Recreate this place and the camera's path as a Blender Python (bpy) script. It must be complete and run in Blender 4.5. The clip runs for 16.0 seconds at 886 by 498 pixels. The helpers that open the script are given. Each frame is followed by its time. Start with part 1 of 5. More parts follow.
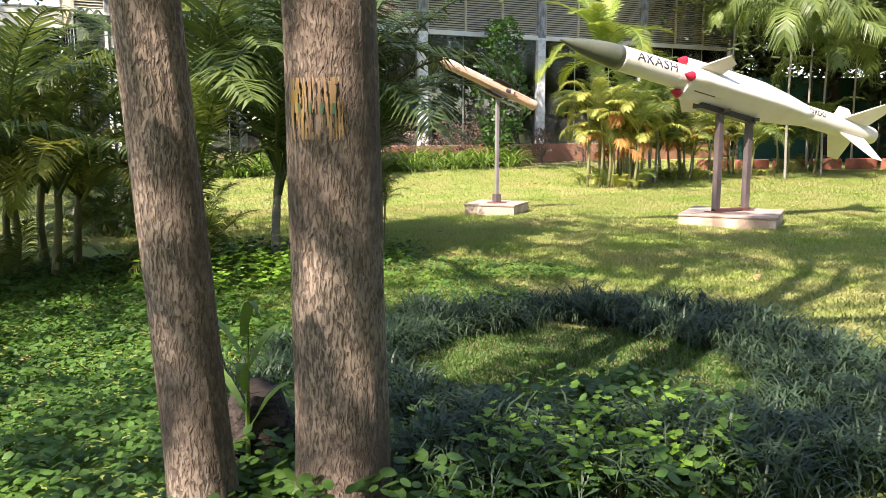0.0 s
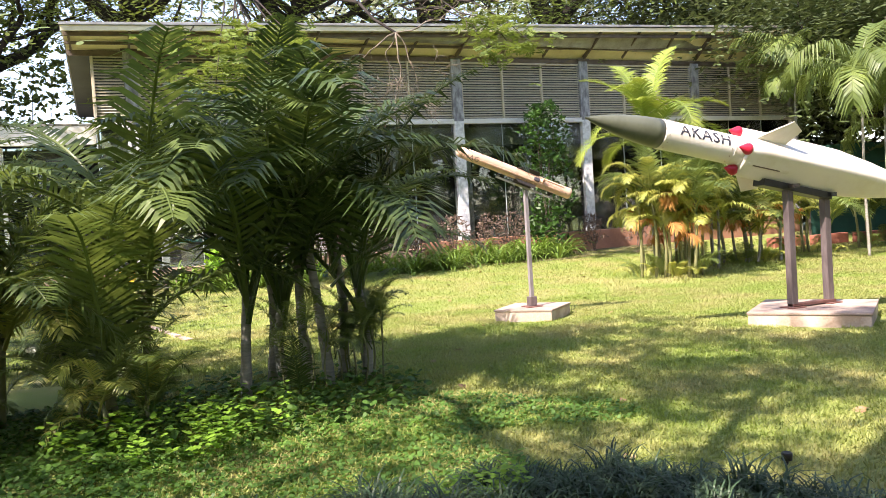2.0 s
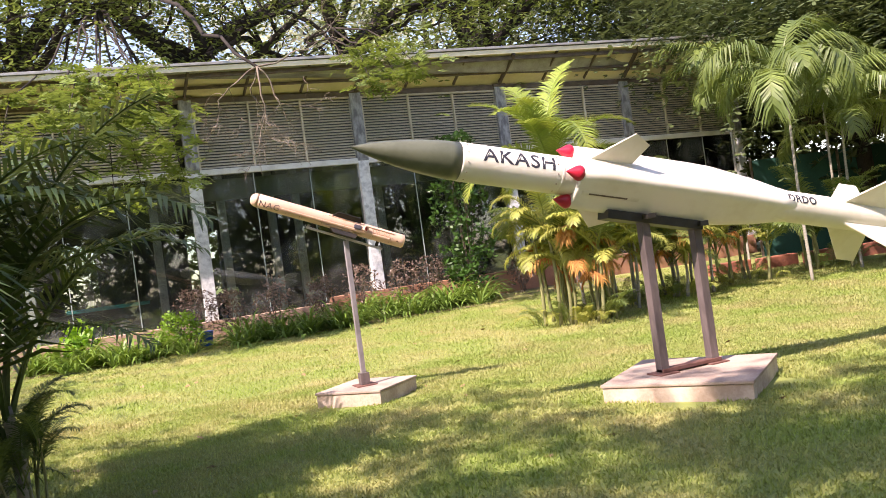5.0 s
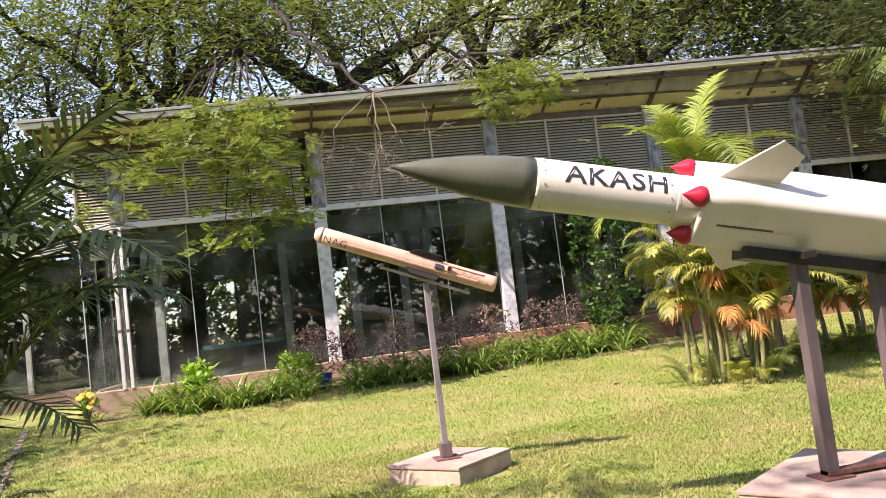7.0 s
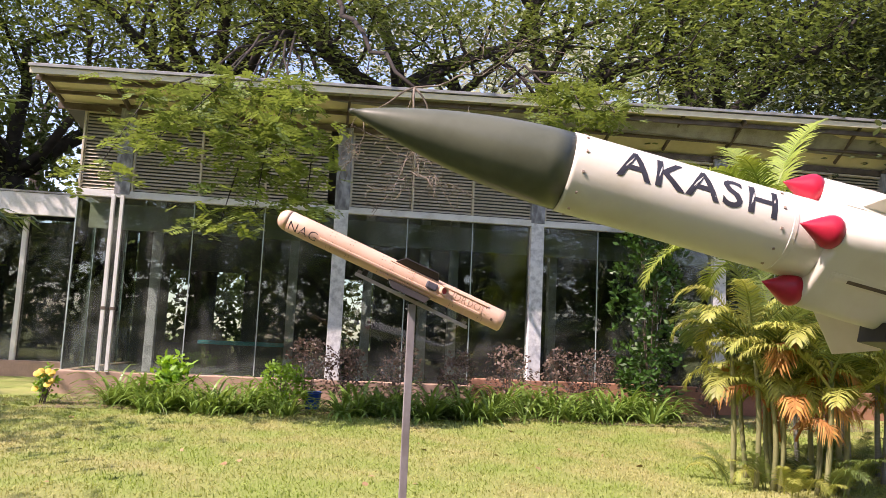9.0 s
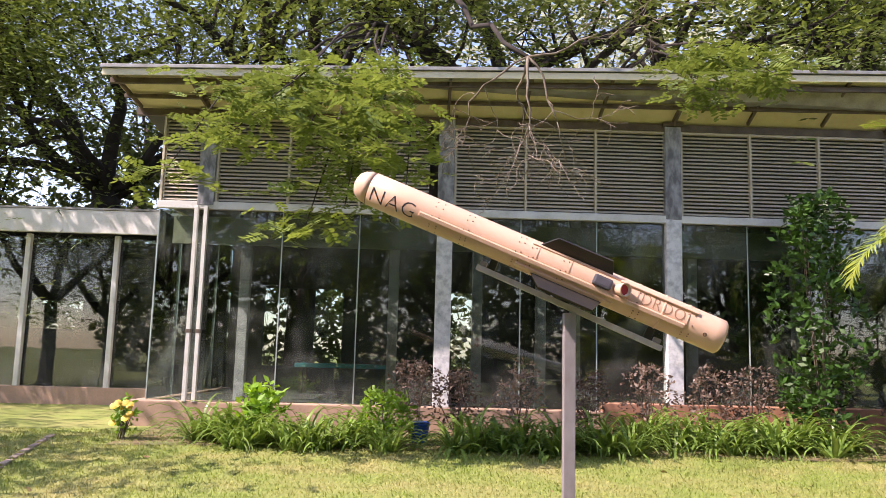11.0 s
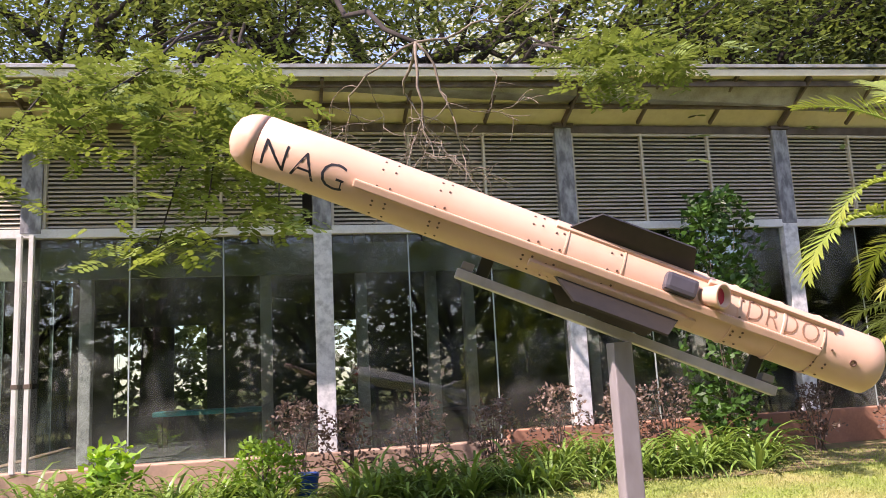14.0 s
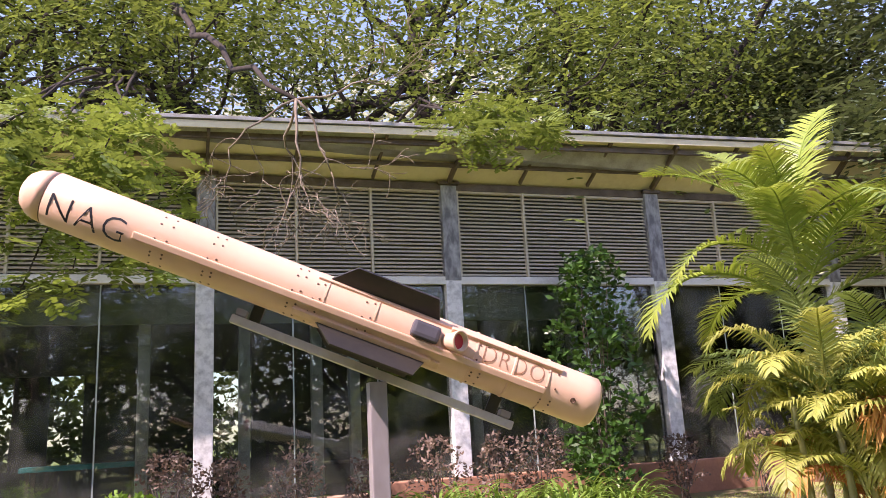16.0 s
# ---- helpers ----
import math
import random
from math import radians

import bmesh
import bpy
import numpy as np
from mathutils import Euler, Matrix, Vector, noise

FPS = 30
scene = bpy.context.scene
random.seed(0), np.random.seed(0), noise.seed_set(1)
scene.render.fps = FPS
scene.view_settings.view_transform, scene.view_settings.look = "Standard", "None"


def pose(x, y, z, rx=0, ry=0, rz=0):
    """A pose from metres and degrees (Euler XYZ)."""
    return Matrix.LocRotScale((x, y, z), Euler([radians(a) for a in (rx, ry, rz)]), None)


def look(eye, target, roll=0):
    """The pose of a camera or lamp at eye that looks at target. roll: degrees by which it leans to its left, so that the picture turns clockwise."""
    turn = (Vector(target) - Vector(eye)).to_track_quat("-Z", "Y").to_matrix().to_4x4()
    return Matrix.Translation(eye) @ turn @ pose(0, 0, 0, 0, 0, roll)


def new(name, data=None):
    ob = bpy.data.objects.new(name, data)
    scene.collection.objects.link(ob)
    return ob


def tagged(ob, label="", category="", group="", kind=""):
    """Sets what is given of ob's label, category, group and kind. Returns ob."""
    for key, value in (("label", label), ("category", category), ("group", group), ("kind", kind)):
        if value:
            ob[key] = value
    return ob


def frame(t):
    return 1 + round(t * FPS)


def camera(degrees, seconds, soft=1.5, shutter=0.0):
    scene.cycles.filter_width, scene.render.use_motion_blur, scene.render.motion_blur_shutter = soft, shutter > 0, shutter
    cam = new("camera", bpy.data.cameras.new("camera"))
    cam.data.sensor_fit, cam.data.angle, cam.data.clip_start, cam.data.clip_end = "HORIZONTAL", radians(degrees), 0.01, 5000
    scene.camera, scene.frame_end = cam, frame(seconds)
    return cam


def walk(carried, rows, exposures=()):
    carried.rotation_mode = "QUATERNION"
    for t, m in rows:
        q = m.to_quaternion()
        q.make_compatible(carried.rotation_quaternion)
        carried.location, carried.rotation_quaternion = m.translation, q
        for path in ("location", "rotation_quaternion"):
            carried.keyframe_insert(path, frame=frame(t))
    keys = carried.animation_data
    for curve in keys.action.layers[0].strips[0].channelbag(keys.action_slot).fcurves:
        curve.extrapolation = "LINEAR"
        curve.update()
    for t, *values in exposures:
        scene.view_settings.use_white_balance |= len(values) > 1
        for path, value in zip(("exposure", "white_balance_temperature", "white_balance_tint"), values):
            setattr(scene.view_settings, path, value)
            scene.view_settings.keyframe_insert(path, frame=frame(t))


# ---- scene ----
cam = camera(58.3, 16.0, soft=0.6)
PATH = [
    (0, (1.343, -0.331, 1.308), (2.248, 1.428, 1.011), -0.2),
    (0.5, (1.598, 0.058, 1.294), (2.275, 1.913, 0.978), -3.6),
    (1, (1.951, 0.353, 1.356), (2.642, 2.217, 1.137), -6.3),
    (1.5, (2.3, 0.658, 1.428), (3.07, 2.501, 1.339), -3.5),
    (2, (2.653, 0.921, 1.426), (3.422, 2.766, 1.355), -3.7),
    (2.5, (3.07, 1.188, 1.398), (3.879, 3.015, 1.321), -3.5),
    (3, (3.532, 1.414, 1.43), (4.436, 3.197, 1.387), -4.9),
    (5.5, (5.992, 2.327, 1.449), (6.678, 4.205, 1.515), -10.0),
    (6, (6.284, 2.59, 1.443), (6.776, 4.523, 1.588), -10.1),
    (6.5, (6.571, 2.984, 1.418), (6.969, 4.938, 1.581), -8.4),
    (7, (6.863, 3.427, 1.487), (7.273, 5.378, 1.646), -7.0),
    (7.5, (7.124, 3.84, 1.467), (7.544, 5.786, 1.657), -5.2),
    (8, (7.306, 4.316, 1.519), (7.736, 6.26, 1.714), -3.7),
    (8.5, (7.436, 4.756, 1.488), (7.831, 6.705, 1.704), -1.0),
    (9, (7.563, 5.223, 1.508), (7.869, 7.185, 1.748), 2.6),
    (9.5, (7.611, 5.736, 1.534), (7.743, 7.714, 1.798), 4.8),
    (12, (7.507, 8.482, 1.645), (7.605, 10.46, 1.925), -0.3),
    (12.5, (7.454, 8.865, 1.692), (7.665, 10.831, 1.995), -1.8),
    (13, (7.41, 9.07, 1.715), (7.704, 11.023, 2.033), -2.7),
    (13.5, (7.343, 9.095, 1.744), (7.672, 11.04, 2.073), -2.4),
    (14, (7.384, 9.088, 1.725), (7.77, 11.024, 2.049), -3.0),
    (14.5, (7.47, 9.066, 1.714), (7.919, 10.991, 2.021), -4.3),
    (15, (7.579, 9.023, 1.69), (8.085, 10.935, 1.986), -5.6),
    (15.5, (7.66, 8.947, 1.666), (8.231, 10.84, 1.966), -4.8),
    (16, (7.713, 8.721, 1.646), (8.322, 10.573, 2.089), -3.2),
]
walk(cam, [(t, look(eye, target, roll)) for t, eye, target, roll in PATH],
     [(0, 1.6, 7050, 22), (1.0, 1.7, 7050, 24), (1.5, 1.72, 7050, 24), (3, 1.46, 6950, 29), (5.5, 1.42, 7200, 32), (9, 1.12, 7000, 34), (12.5, 1.3, 7000, 34), (16, 1.38, 6850, 41)])

# ---- light ----
SUN = Vector((-0.76, -0.33, 1.0)).normalized()
world = bpy.data.worlds.new("world")
scene.world = world
world.use_nodes = True
_wn = world.node_tree.nodes
sky = _wn.new("ShaderNodeTexSky")
sky.sky_type = "NISHITA"
sky.sun_disc = False
sky.sun_elevation = math.asin(SUN.z)
sky.sun_rotation = math.atan2(SUN.x, SUN.y)
sky.air_density, sky.dust_density, sky.ozone_density = 1.0, 0.6, 1.0
_wn["Background"].inputs["Strength"].default_value = 0.15
world.node_tree.links.new(sky.outputs[0], _wn["Background"].inputs["Color"])
_sun = bpy.data.lights.new("sun", "SUN")
_sun.energy, _sun.angle, _sun.color = 4.2, radians(0.55), (1.0, 0.95, 0.87)
sun = new("sun", _sun)
sun.matrix_world = look(SUN * 40, (0, 0, 0))

# ---- materials ----


def material(name, base, rough=0.7, metal=0.0, spots=None, scale=3.0, fine=40.0, bump=0.2, depth=0.01, mix=0.5, spec=0.4,
             leaf=0.0, vary=0.0, stretch=(1, 1, 1), coat=0.0):
    """Two scales of noise between base and spots, fine relief, and for leaves some light through them."""
    mat = bpy.data.materials.new(name)
    mat.use_nodes = True
    tree = mat.node_tree
    n, li = tree.nodes, tree.links
    bsdf = n["Principled BSDF"]
    bsdf.inputs["Roughness"].default_value = rough
    bsdf.inputs["Metallic"].default_value = metal
    bsdf.inputs["Specular IOR Level"].default_value = spec
    bsdf.inputs["Coat Weight"].default_value = coat
    spots = spots or tuple(c * 0.7 for c in base)
    tc = n.new("ShaderNodeTexCoord")
    mp = n.new("ShaderNodeMapping")
    mp.inputs["Scale"].default_value = stretch
    li.new(tc.outputs["Object"], mp.inputs["Vector"])
    big = n.new("ShaderNodeTexNoise")
    big.inputs["Scale"].default_value, big.inputs["Detail"].default_value = scale, 6
    small = n.new("ShaderNodeTexNoise")
    small.inputs["Scale"].default_value, small.inputs["Detail"].default_value = fine, 4
    for q in (big, small):
        li.new(mp.outputs[0], q.inputs["Vector"])
    add = n.new("ShaderNodeMath")
    add.operation = "MULTIPLY_ADD"
    add.inputs[1].default_value, add.inputs[2].default_value = 0.4, -0.2
    li.new(small.outputs["Fac"], add.inputs[0])
    total = n.new("ShaderNodeMath")
    total.operation = "ADD"
    li.new(big.outputs["Fac"], total.inputs[0])
    li.new(add.outputs[0], total.inputs[1])
    ramp = n.new("ShaderNodeValToRGB")
    ramp.color_ramp.elements[0].position, ramp.color_ramp.elements[1].position = mix - 0.17, mix + 0.17
    ramp.color_ramp.elements[0].color, ramp.color_ramp.elements[1].color = (*spots, 1), (*base, 1)
    li.new(total.outputs[0], ramp.inputs[0])
    colour = ramp.outputs[0]
    if vary:
        geo = n.new("ShaderNodeNewGeometry")
        info = n.new("ShaderNodeObjectInfo")
        both = n.new("ShaderNodeMath")
        both.operation = "ADD"
        li.new(geo.outputs["Random Per Island"], both.inputs[0])
        li.new(info.outputs["Random"], both.inputs[1])
        rng = n.new("ShaderNodeMapRange")
        rng.inputs["From Max"].default_value = 2.0
        rng.inputs["To Min"].default_value, rng.inputs["To Max"].default_value = 1 - vary, 1 + vary
        li.new(both.outputs[0], rng.inputs[0])
        hsv = n.new("ShaderNodeHueSaturation")
        li.new(colour, hsv.inputs["Color"])
        li.new(rng.outputs[0], hsv.inputs["Value"])
        colour = hsv.outputs[0]
    li.new(colour, bsdf.inputs["Base Color"])
    if bump:
        bp = n.new("ShaderNodeBump")
        bp.inputs["Strength"].default_value, bp.inputs["Distance"].default_value = bump, depth
        li.new(total.outputs[0], bp.inputs["Height"])
        li.new(bp.outputs[0], bsdf.inputs["Normal"])
    if leaf:
        tr = n.new("ShaderNodeBsdfTranslucent")
        br = n.new("ShaderNodeHueSaturation")
        br.inputs["Value"].default_value, br.inputs["Saturation"].default_value = 1.5, 1.1
        br.inputs["Hue"].default_value = 0.485
        li.new(colour, br.inputs["Color"])
        li.new(br.outputs[0], tr.inputs["Color"])
        mx = n.new("ShaderNodeMixShader")
        mx.inputs[0].default_value = leaf
        li.new(bsdf.outputs[0], mx.inputs[1])
        li.new(tr.outputs[0], mx.inputs[2])
        li.new(mx.outputs[0], n["Material Output"].inputs["Surface"])
    return mat


def bark_material(name, base, dark, scale=9.0):
    """Upright furrows of bark, with lighter ridges."""
    mat = material(name, base, 0.9, spots=dark, scale=2.0, fine=30, bump=0.0)
    n, li = mat.node_tree.nodes, mat.node_tree.links
    tc = n.new("ShaderNodeTexCoord")
    mp = n.new("ShaderNodeMapping")
    mp.inputs["Scale"].default_value = (1, 1, 0.34)
    li.new(tc.outputs["Object"], mp.inputs[0])
    vor = n.new("ShaderNodeTexNoise")
    vor.inputs["Scale"].default_value, vor.inputs["Detail"].default_value = scale * 11, 6
    vor.inputs["Distortion"].default_value = 0.6
    li.new(mp.outputs[0], vor.inputs["Vector"])
    rp = n.new("ShaderNodeValToRGB")
    rp.color_ramp.elements[0].position, rp.color_ramp.elements[1].position = 0.36, 0.56
    li.new(vor.outputs["Fac"], rp.inputs[0])
    mx = n.new("ShaderNodeMix")
    mx.data_type = "RGBA"
    mx.inputs["A"].default_value = (*dark, 1)
    li.new(rp.outputs[0], mx.inputs["Factor"])
    old = n["Principled BSDF"].inputs["Base Color"].links[0].from_socket
    li.new(old, mx.inputs["B"])
    li.new(mx.outputs["Result"], n["Principled BSDF"].inputs["Base Color"])
    bp = n.new("ShaderNodeBump")
    bp.inputs["Strength"].default_value, bp.inputs["Distance"].default_value = 0.9, 0.009
    li.new(rp.outputs[0], bp.inputs["Height"])
    li.new(bp.outputs[0], n["Principled BSDF"].inputs["Normal"])
    return mat


def glass_material(name, tint, gloss=1.5):
    mat = bpy.data.materials.new(name)
    mat.use_nodes = True
    n, li = mat.node_tree.nodes, mat.node_tree.links
    clear = n.new("ShaderNodeBsdfTransparent")
    clear.inputs[0].default_value = (*tint, 1)
    shine = n.new("ShaderNodeBsdfGlossy")
    shine.inputs["Roughness"].default_value = 0.01
    fr = n.new("ShaderNodeFresnel")
    fr.inputs["IOR"].default_value = gloss
    mx = n.new("ShaderNodeMixShader")
    li.new(fr.outputs[0], mx.inputs[0])
    li.new(clear.outputs[0], mx.inputs[1])
    li.new(shine.outputs[0], mx.inputs[2])
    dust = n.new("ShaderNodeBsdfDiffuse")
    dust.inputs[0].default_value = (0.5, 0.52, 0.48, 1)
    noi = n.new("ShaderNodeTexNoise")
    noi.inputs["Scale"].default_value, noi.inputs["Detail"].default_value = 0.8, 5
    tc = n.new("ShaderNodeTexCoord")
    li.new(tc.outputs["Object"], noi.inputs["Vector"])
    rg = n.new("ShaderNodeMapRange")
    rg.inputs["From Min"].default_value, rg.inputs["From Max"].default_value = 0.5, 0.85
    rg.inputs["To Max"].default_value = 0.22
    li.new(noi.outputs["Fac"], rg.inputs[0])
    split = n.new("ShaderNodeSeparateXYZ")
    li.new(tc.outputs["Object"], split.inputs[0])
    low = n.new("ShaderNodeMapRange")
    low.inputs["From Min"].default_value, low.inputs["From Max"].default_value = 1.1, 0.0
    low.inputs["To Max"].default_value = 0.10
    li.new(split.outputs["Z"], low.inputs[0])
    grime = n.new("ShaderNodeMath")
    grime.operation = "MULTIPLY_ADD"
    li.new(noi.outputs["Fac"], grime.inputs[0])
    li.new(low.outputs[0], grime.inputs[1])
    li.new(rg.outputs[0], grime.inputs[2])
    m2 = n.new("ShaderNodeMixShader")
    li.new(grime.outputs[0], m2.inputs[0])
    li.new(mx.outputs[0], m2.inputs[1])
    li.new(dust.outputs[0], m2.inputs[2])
    li.new(m2.outputs[0], n["Material Output"].inputs["Surface"])
    return mat


M_GROUND = material("lawn_soil", (0.19, 0.24, 0.055), 0.95, spots=(0.28, 0.26, 0.10), scale=0.9, fine=60, bump=0.6, depth=0.03, mix=0.42)
M_BLADE = material("lawn_blade", (0.215, 0.29, 0.062), 0.6, spots=(0.34, 0.32, 0.13), scale=0.9, fine=14, bump=0, leaf=0.3, vary=0.35, mix=0.47)
M_COVER = material("cover_leaf", (0.098, 0.205, 0.034), 0.5, spots=(0.055, 0.13, 0.025), scale=1.5, bump=0, leaf=0.3, vary=0.5)
M_WEED = material("weed_leaf", (0.21, 0.38, 0.045), 0.5, spots=(0.13, 0.26, 0.035), scale=2.5, bump=0, leaf=0.35, vary=0.4)
M_MONDO = material("mondo_leaf", (0.052, 0.095, 0.042), 0.5, spots=(0.03, 0.06, 0.028), scale=3, bump=0, leaf=0.15, vary=0.45)
M_DIRT = material("bare_earth", (0.20, 0.13, 0.075), 0.95, spots=(0.12, 0.15, 0.05), scale=4, fine=60, bump=0.7, depth=0.02)
M_TRUNK = bark_material("rough_bark", (0.40, 0.315, 0.235), (0.15, 0.11, 0.083))
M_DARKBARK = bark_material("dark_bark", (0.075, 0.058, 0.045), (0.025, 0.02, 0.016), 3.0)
# Near-black bark: the canopy's shade on the limbs is put into the colour.
M_SHADE = material("shade_darkened_limb", (0.045, 0.036, 0.029), 0.95, spots=(0.02, 0.016, 0.013), scale=4, bump=0.3)
M_TWIG = material("bare_twig", (0.24, 0.20, 0.15), 0.9, spots=(0.13, 0.10, 0.075), scale=8, bump=0.2)
M_RAIN = material("rain_tree_leaf", (0.165, 0.225, 0.05), 0.4, spots=(0.09, 0.13, 0.032), scale=0.6, bump=0, leaf=0.3, vary=0.6)
M_FARLEAF = material("far_leaf", (0.16, 0.20, 0.065), 0.6, spots=(0.09, 0.125, 0.045), scale=0.4, bump=0, leaf=0.3, vary=0.5)
# Far leaves made pale: haze and backlight are put into the colour.
M_HAZELEAF = material("feathery_hazed_leaf", (0.46, 0.48, 0.36), 0.6, spots=(0.32, 0.36, 0.22), scale=0.4, bump=0, leaf=0.35, vary=0.4)
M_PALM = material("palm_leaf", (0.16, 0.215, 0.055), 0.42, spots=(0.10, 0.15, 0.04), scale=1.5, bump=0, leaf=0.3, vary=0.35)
# The same palm leaf with shade, then sunlight, put into its colour.
M_PALMSHADE = material("palm_leaf_shaded", (0.085, 0.13, 0.034), 0.36, spots=(0.05, 0.085, 0.024), scale=1.5, bump=0, leaf=0.22, vary=0.35)
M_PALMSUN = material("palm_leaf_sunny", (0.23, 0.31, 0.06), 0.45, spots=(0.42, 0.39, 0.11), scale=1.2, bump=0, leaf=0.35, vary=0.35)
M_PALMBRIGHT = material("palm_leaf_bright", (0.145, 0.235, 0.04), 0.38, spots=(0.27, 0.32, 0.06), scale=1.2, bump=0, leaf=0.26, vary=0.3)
M_PALMDRY = material("palm_leaf_dry", (0.50, 0.28, 0.07), 0.7, spots=(0.42, 0.14, 0.06), scale=2, bump=0, leaf=0.25, vary=0.3)
M_CANE = material("palm_cane", (0.23, 0.22, 0.10), 0.6, spots=(0.16, 0.17, 0.07), scale=5, fine=30, bump=0.2, vary=0.3)
M_CANEPALE = material("palm_trunk_pale", (0.33, 0.31, 0.26), 0.8, spots=(0.22, 0.21, 0.17), scale=5, fine=30, bump=0.3, stretch=(1, 1, 6))
M_LILY = material("lily_leaf", (0.19, 0.30, 0.06), 0.36, spots=(0.10, 0.18, 0.04), scale=2, bump=0, leaf=0.25, vary=0.45)
M_BRONZE = material("bronze_leaf", (0.20, 0.15, 0.11), 0.5, spots=(0.12, 0.08, 0.065), scale=3, bump=0, leaf=0.2, vary=0.5)
M_PINK = material("pinkish_leaf", (0.42, 0.31, 0.26), 0.5, spots=(0.26, 0.20, 0.14), scale=3, bump=0, leaf=0.25, vary=0.4)
M_SHRUB = material("shrub_leaf", (0.06, 0.15, 0.025), 0.4, spots=(0.04, 0.11, 0.02), scale=2, bump=0, leaf=0.2, vary=0.5)
M_DARKLEAF = material("dark_wood_leaf", (0.075, 0.10, 0.036), 0.5, spots=(0.04, 0.06, 0.022), scale=0.5, bump=0, leaf=0.2, vary=0.6)
M_YELLOW = material("yellow_petal", (0.75, 0.50, 0.03), 0.5, bump=0, leaf=0.2)
M_DEADLEAF = material("dead_leaf", (0.30, 0.17, 0.08), 0.8, spots=(0.40, 0.28, 0.16), scale=6, bump=0, vary=0.3)

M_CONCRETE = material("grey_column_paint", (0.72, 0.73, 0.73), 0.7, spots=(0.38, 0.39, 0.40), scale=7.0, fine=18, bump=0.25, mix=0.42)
# Mottled, peeling column paint; the eave's shade is put into its darker grey.
M_SHADEDPAINT = material("stained_shaded_column_paint", (0.42, 0.43, 0.44), 0.8, spots=(0.15, 0.15, 0.16), scale=6.0, fine=22, bump=0.25, mix=0.52, stretch=(1, 1, 0.5))
M_WHITEPAINT = material("white_paint", (0.68, 0.68, 0.65), 0.55, spots=(0.50, 0.49, 0.45), scale=2, fine=25, bump=0.1, mix=0.35)
M_LOUVRE = material("louvre_metal", (0.58, 0.52, 0.40), 0.5, 0.0, spots=(0.46, 0.40, 0.29), scale=2, fine=20, bump=0.1, mix=0.4)
M_SOFFIT = material("cream_soffit", (0.74, 0.66, 0.45), 0.8, spots=(0.62, 0.53, 0.34), scale=1.0, fine=10, bump=0.1, mix=0.4)
M_STEEL = material("brown_steel", (0.17, 0.13, 0.10), 0.6, 0.2, spots=(0.10, 0.075, 0.06), scale=4, bump=0.15)
M_ROOFEDGE = material("roof_sheet", (0.40, 0.40, 0.38), 0.55, 0.3, spots=(0.24, 0.23, 0.20), scale=3, bump=0.1)
M_PLINTH = material("terracotta_plaster", (0.42, 0.21, 0.13), 0.85, spots=(0.30, 0.15, 0.10), scale=2.2, fine=22, bump=0.3)
M_PLINTHPALE = material("stained_plaster", (0.45, 0.30, 0.22), 0.85, spots=(0.33, 0.23, 0.17), scale=2.2, fine=22, bump=0.3)
M_DARKWALL = material("dark_wall_and_shade_sheet", (0.10, 0.105, 0.10), 0.8, spots=(0.07, 0.07, 0.07), scale=1, bump=0.1)
M_INFLOOR = material("polished_floor", (0.20, 0.20, 0.19), 0.25, spots=(0.15, 0.15, 0.14), scale=1, bump=0.02)
M_OLIVE = material("olive_frieze", (0.42, 0.45, 0.31), 0.7, spots=(0.33, 0.36, 0.25), scale=1.5, bump=0.1)
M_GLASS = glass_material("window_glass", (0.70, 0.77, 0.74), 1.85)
M_GLASSEDGE = material("glass_edge", (0.42, 0.50, 0.48), 0.3, bump=0)
M_TEAL = material("teal_cover", (0.05, 0.45, 0.46), 0.6, scale=2, bump=0.1)
M_RED = material("red_paint", (0.55, 0.02, 0.05), 0.35, spots=(0.42, 0.015, 0.035), scale=5, bump=0.05, coat=0.2)
M_MISSILE = material("missile_white", (0.74, 0.71, 0.62), 0.38, spots=(0.64, 0.59, 0.47), scale=2.0, fine=12, bump=0.04, mix=0.38, coat=0.15)
M_NOSE = material("olive_radome", (0.115, 0.125, 0.085), 0.35, spots=(0.085, 0.095, 0.062), scale=2.5, fine=20, bump=0.05, coat=0.15)
M_LETTER = material("letter_paint", (0.025, 0.025, 0.035), 0.5, spots=(0.04, 0.04, 0.05), bump=0)
M_NAG = material("tan_paint", (0.70, 0.46, 0.33), 0.45, spots=(0.62, 0.40, 0.28), scale=4, fine=24, bump=0.05, mix=0.4, coat=0.1)
M_BROWNLETTER = material("faded_letter_paint", (0.27, 0.14, 0.085), 0.6, spots=(0.38, 0.21, 0.13), scale=20, bump=0)
M_BLACK = material("black_paint", (0.02, 0.018, 0.017), 0.45, spots=(0.035, 0.03, 0.025), scale=6, bump=0.1)
M_BOLT = material("bolt_paint", (0.16, 0.085, 0.06), 0.5, bump=0)
M_POST = material("grey_steel_post", (0.33, 0.305, 0.315), 0.5, 0.1, spots=(0.22, 0.195, 0.195), scale=5, fine=30, bump=0.1, stretch=(1, 1, 0.4))
M_RAIL = material("pale_rail_paint", (0.56, 0.53, 0.52), 0.5, 0.1, spots=(0.40, 0.37, 0.36), scale=5, fine=30, bump=0.1)
M_LEG = material("weathered_leg_paint", (0.17, 0.135, 0.13), 0.55, 0.1, spots=(0.09, 0.07, 0.07), scale=4, fine=30, bump=0.15, stretch=(1, 1, 0.3))
M_BASE = material("pedestal_plaster", (0.58, 0.47, 0.38), 0.85, spots=(0.40, 0.29, 0.22), scale=4, fine=40, bump=0.35)
M_BASETOP = material("pedestal_screed", (0.45, 0.36, 0.29), 0.9, spots=(0.31, 0.22, 0.18), scale=3, fine=45, bump=0.4)
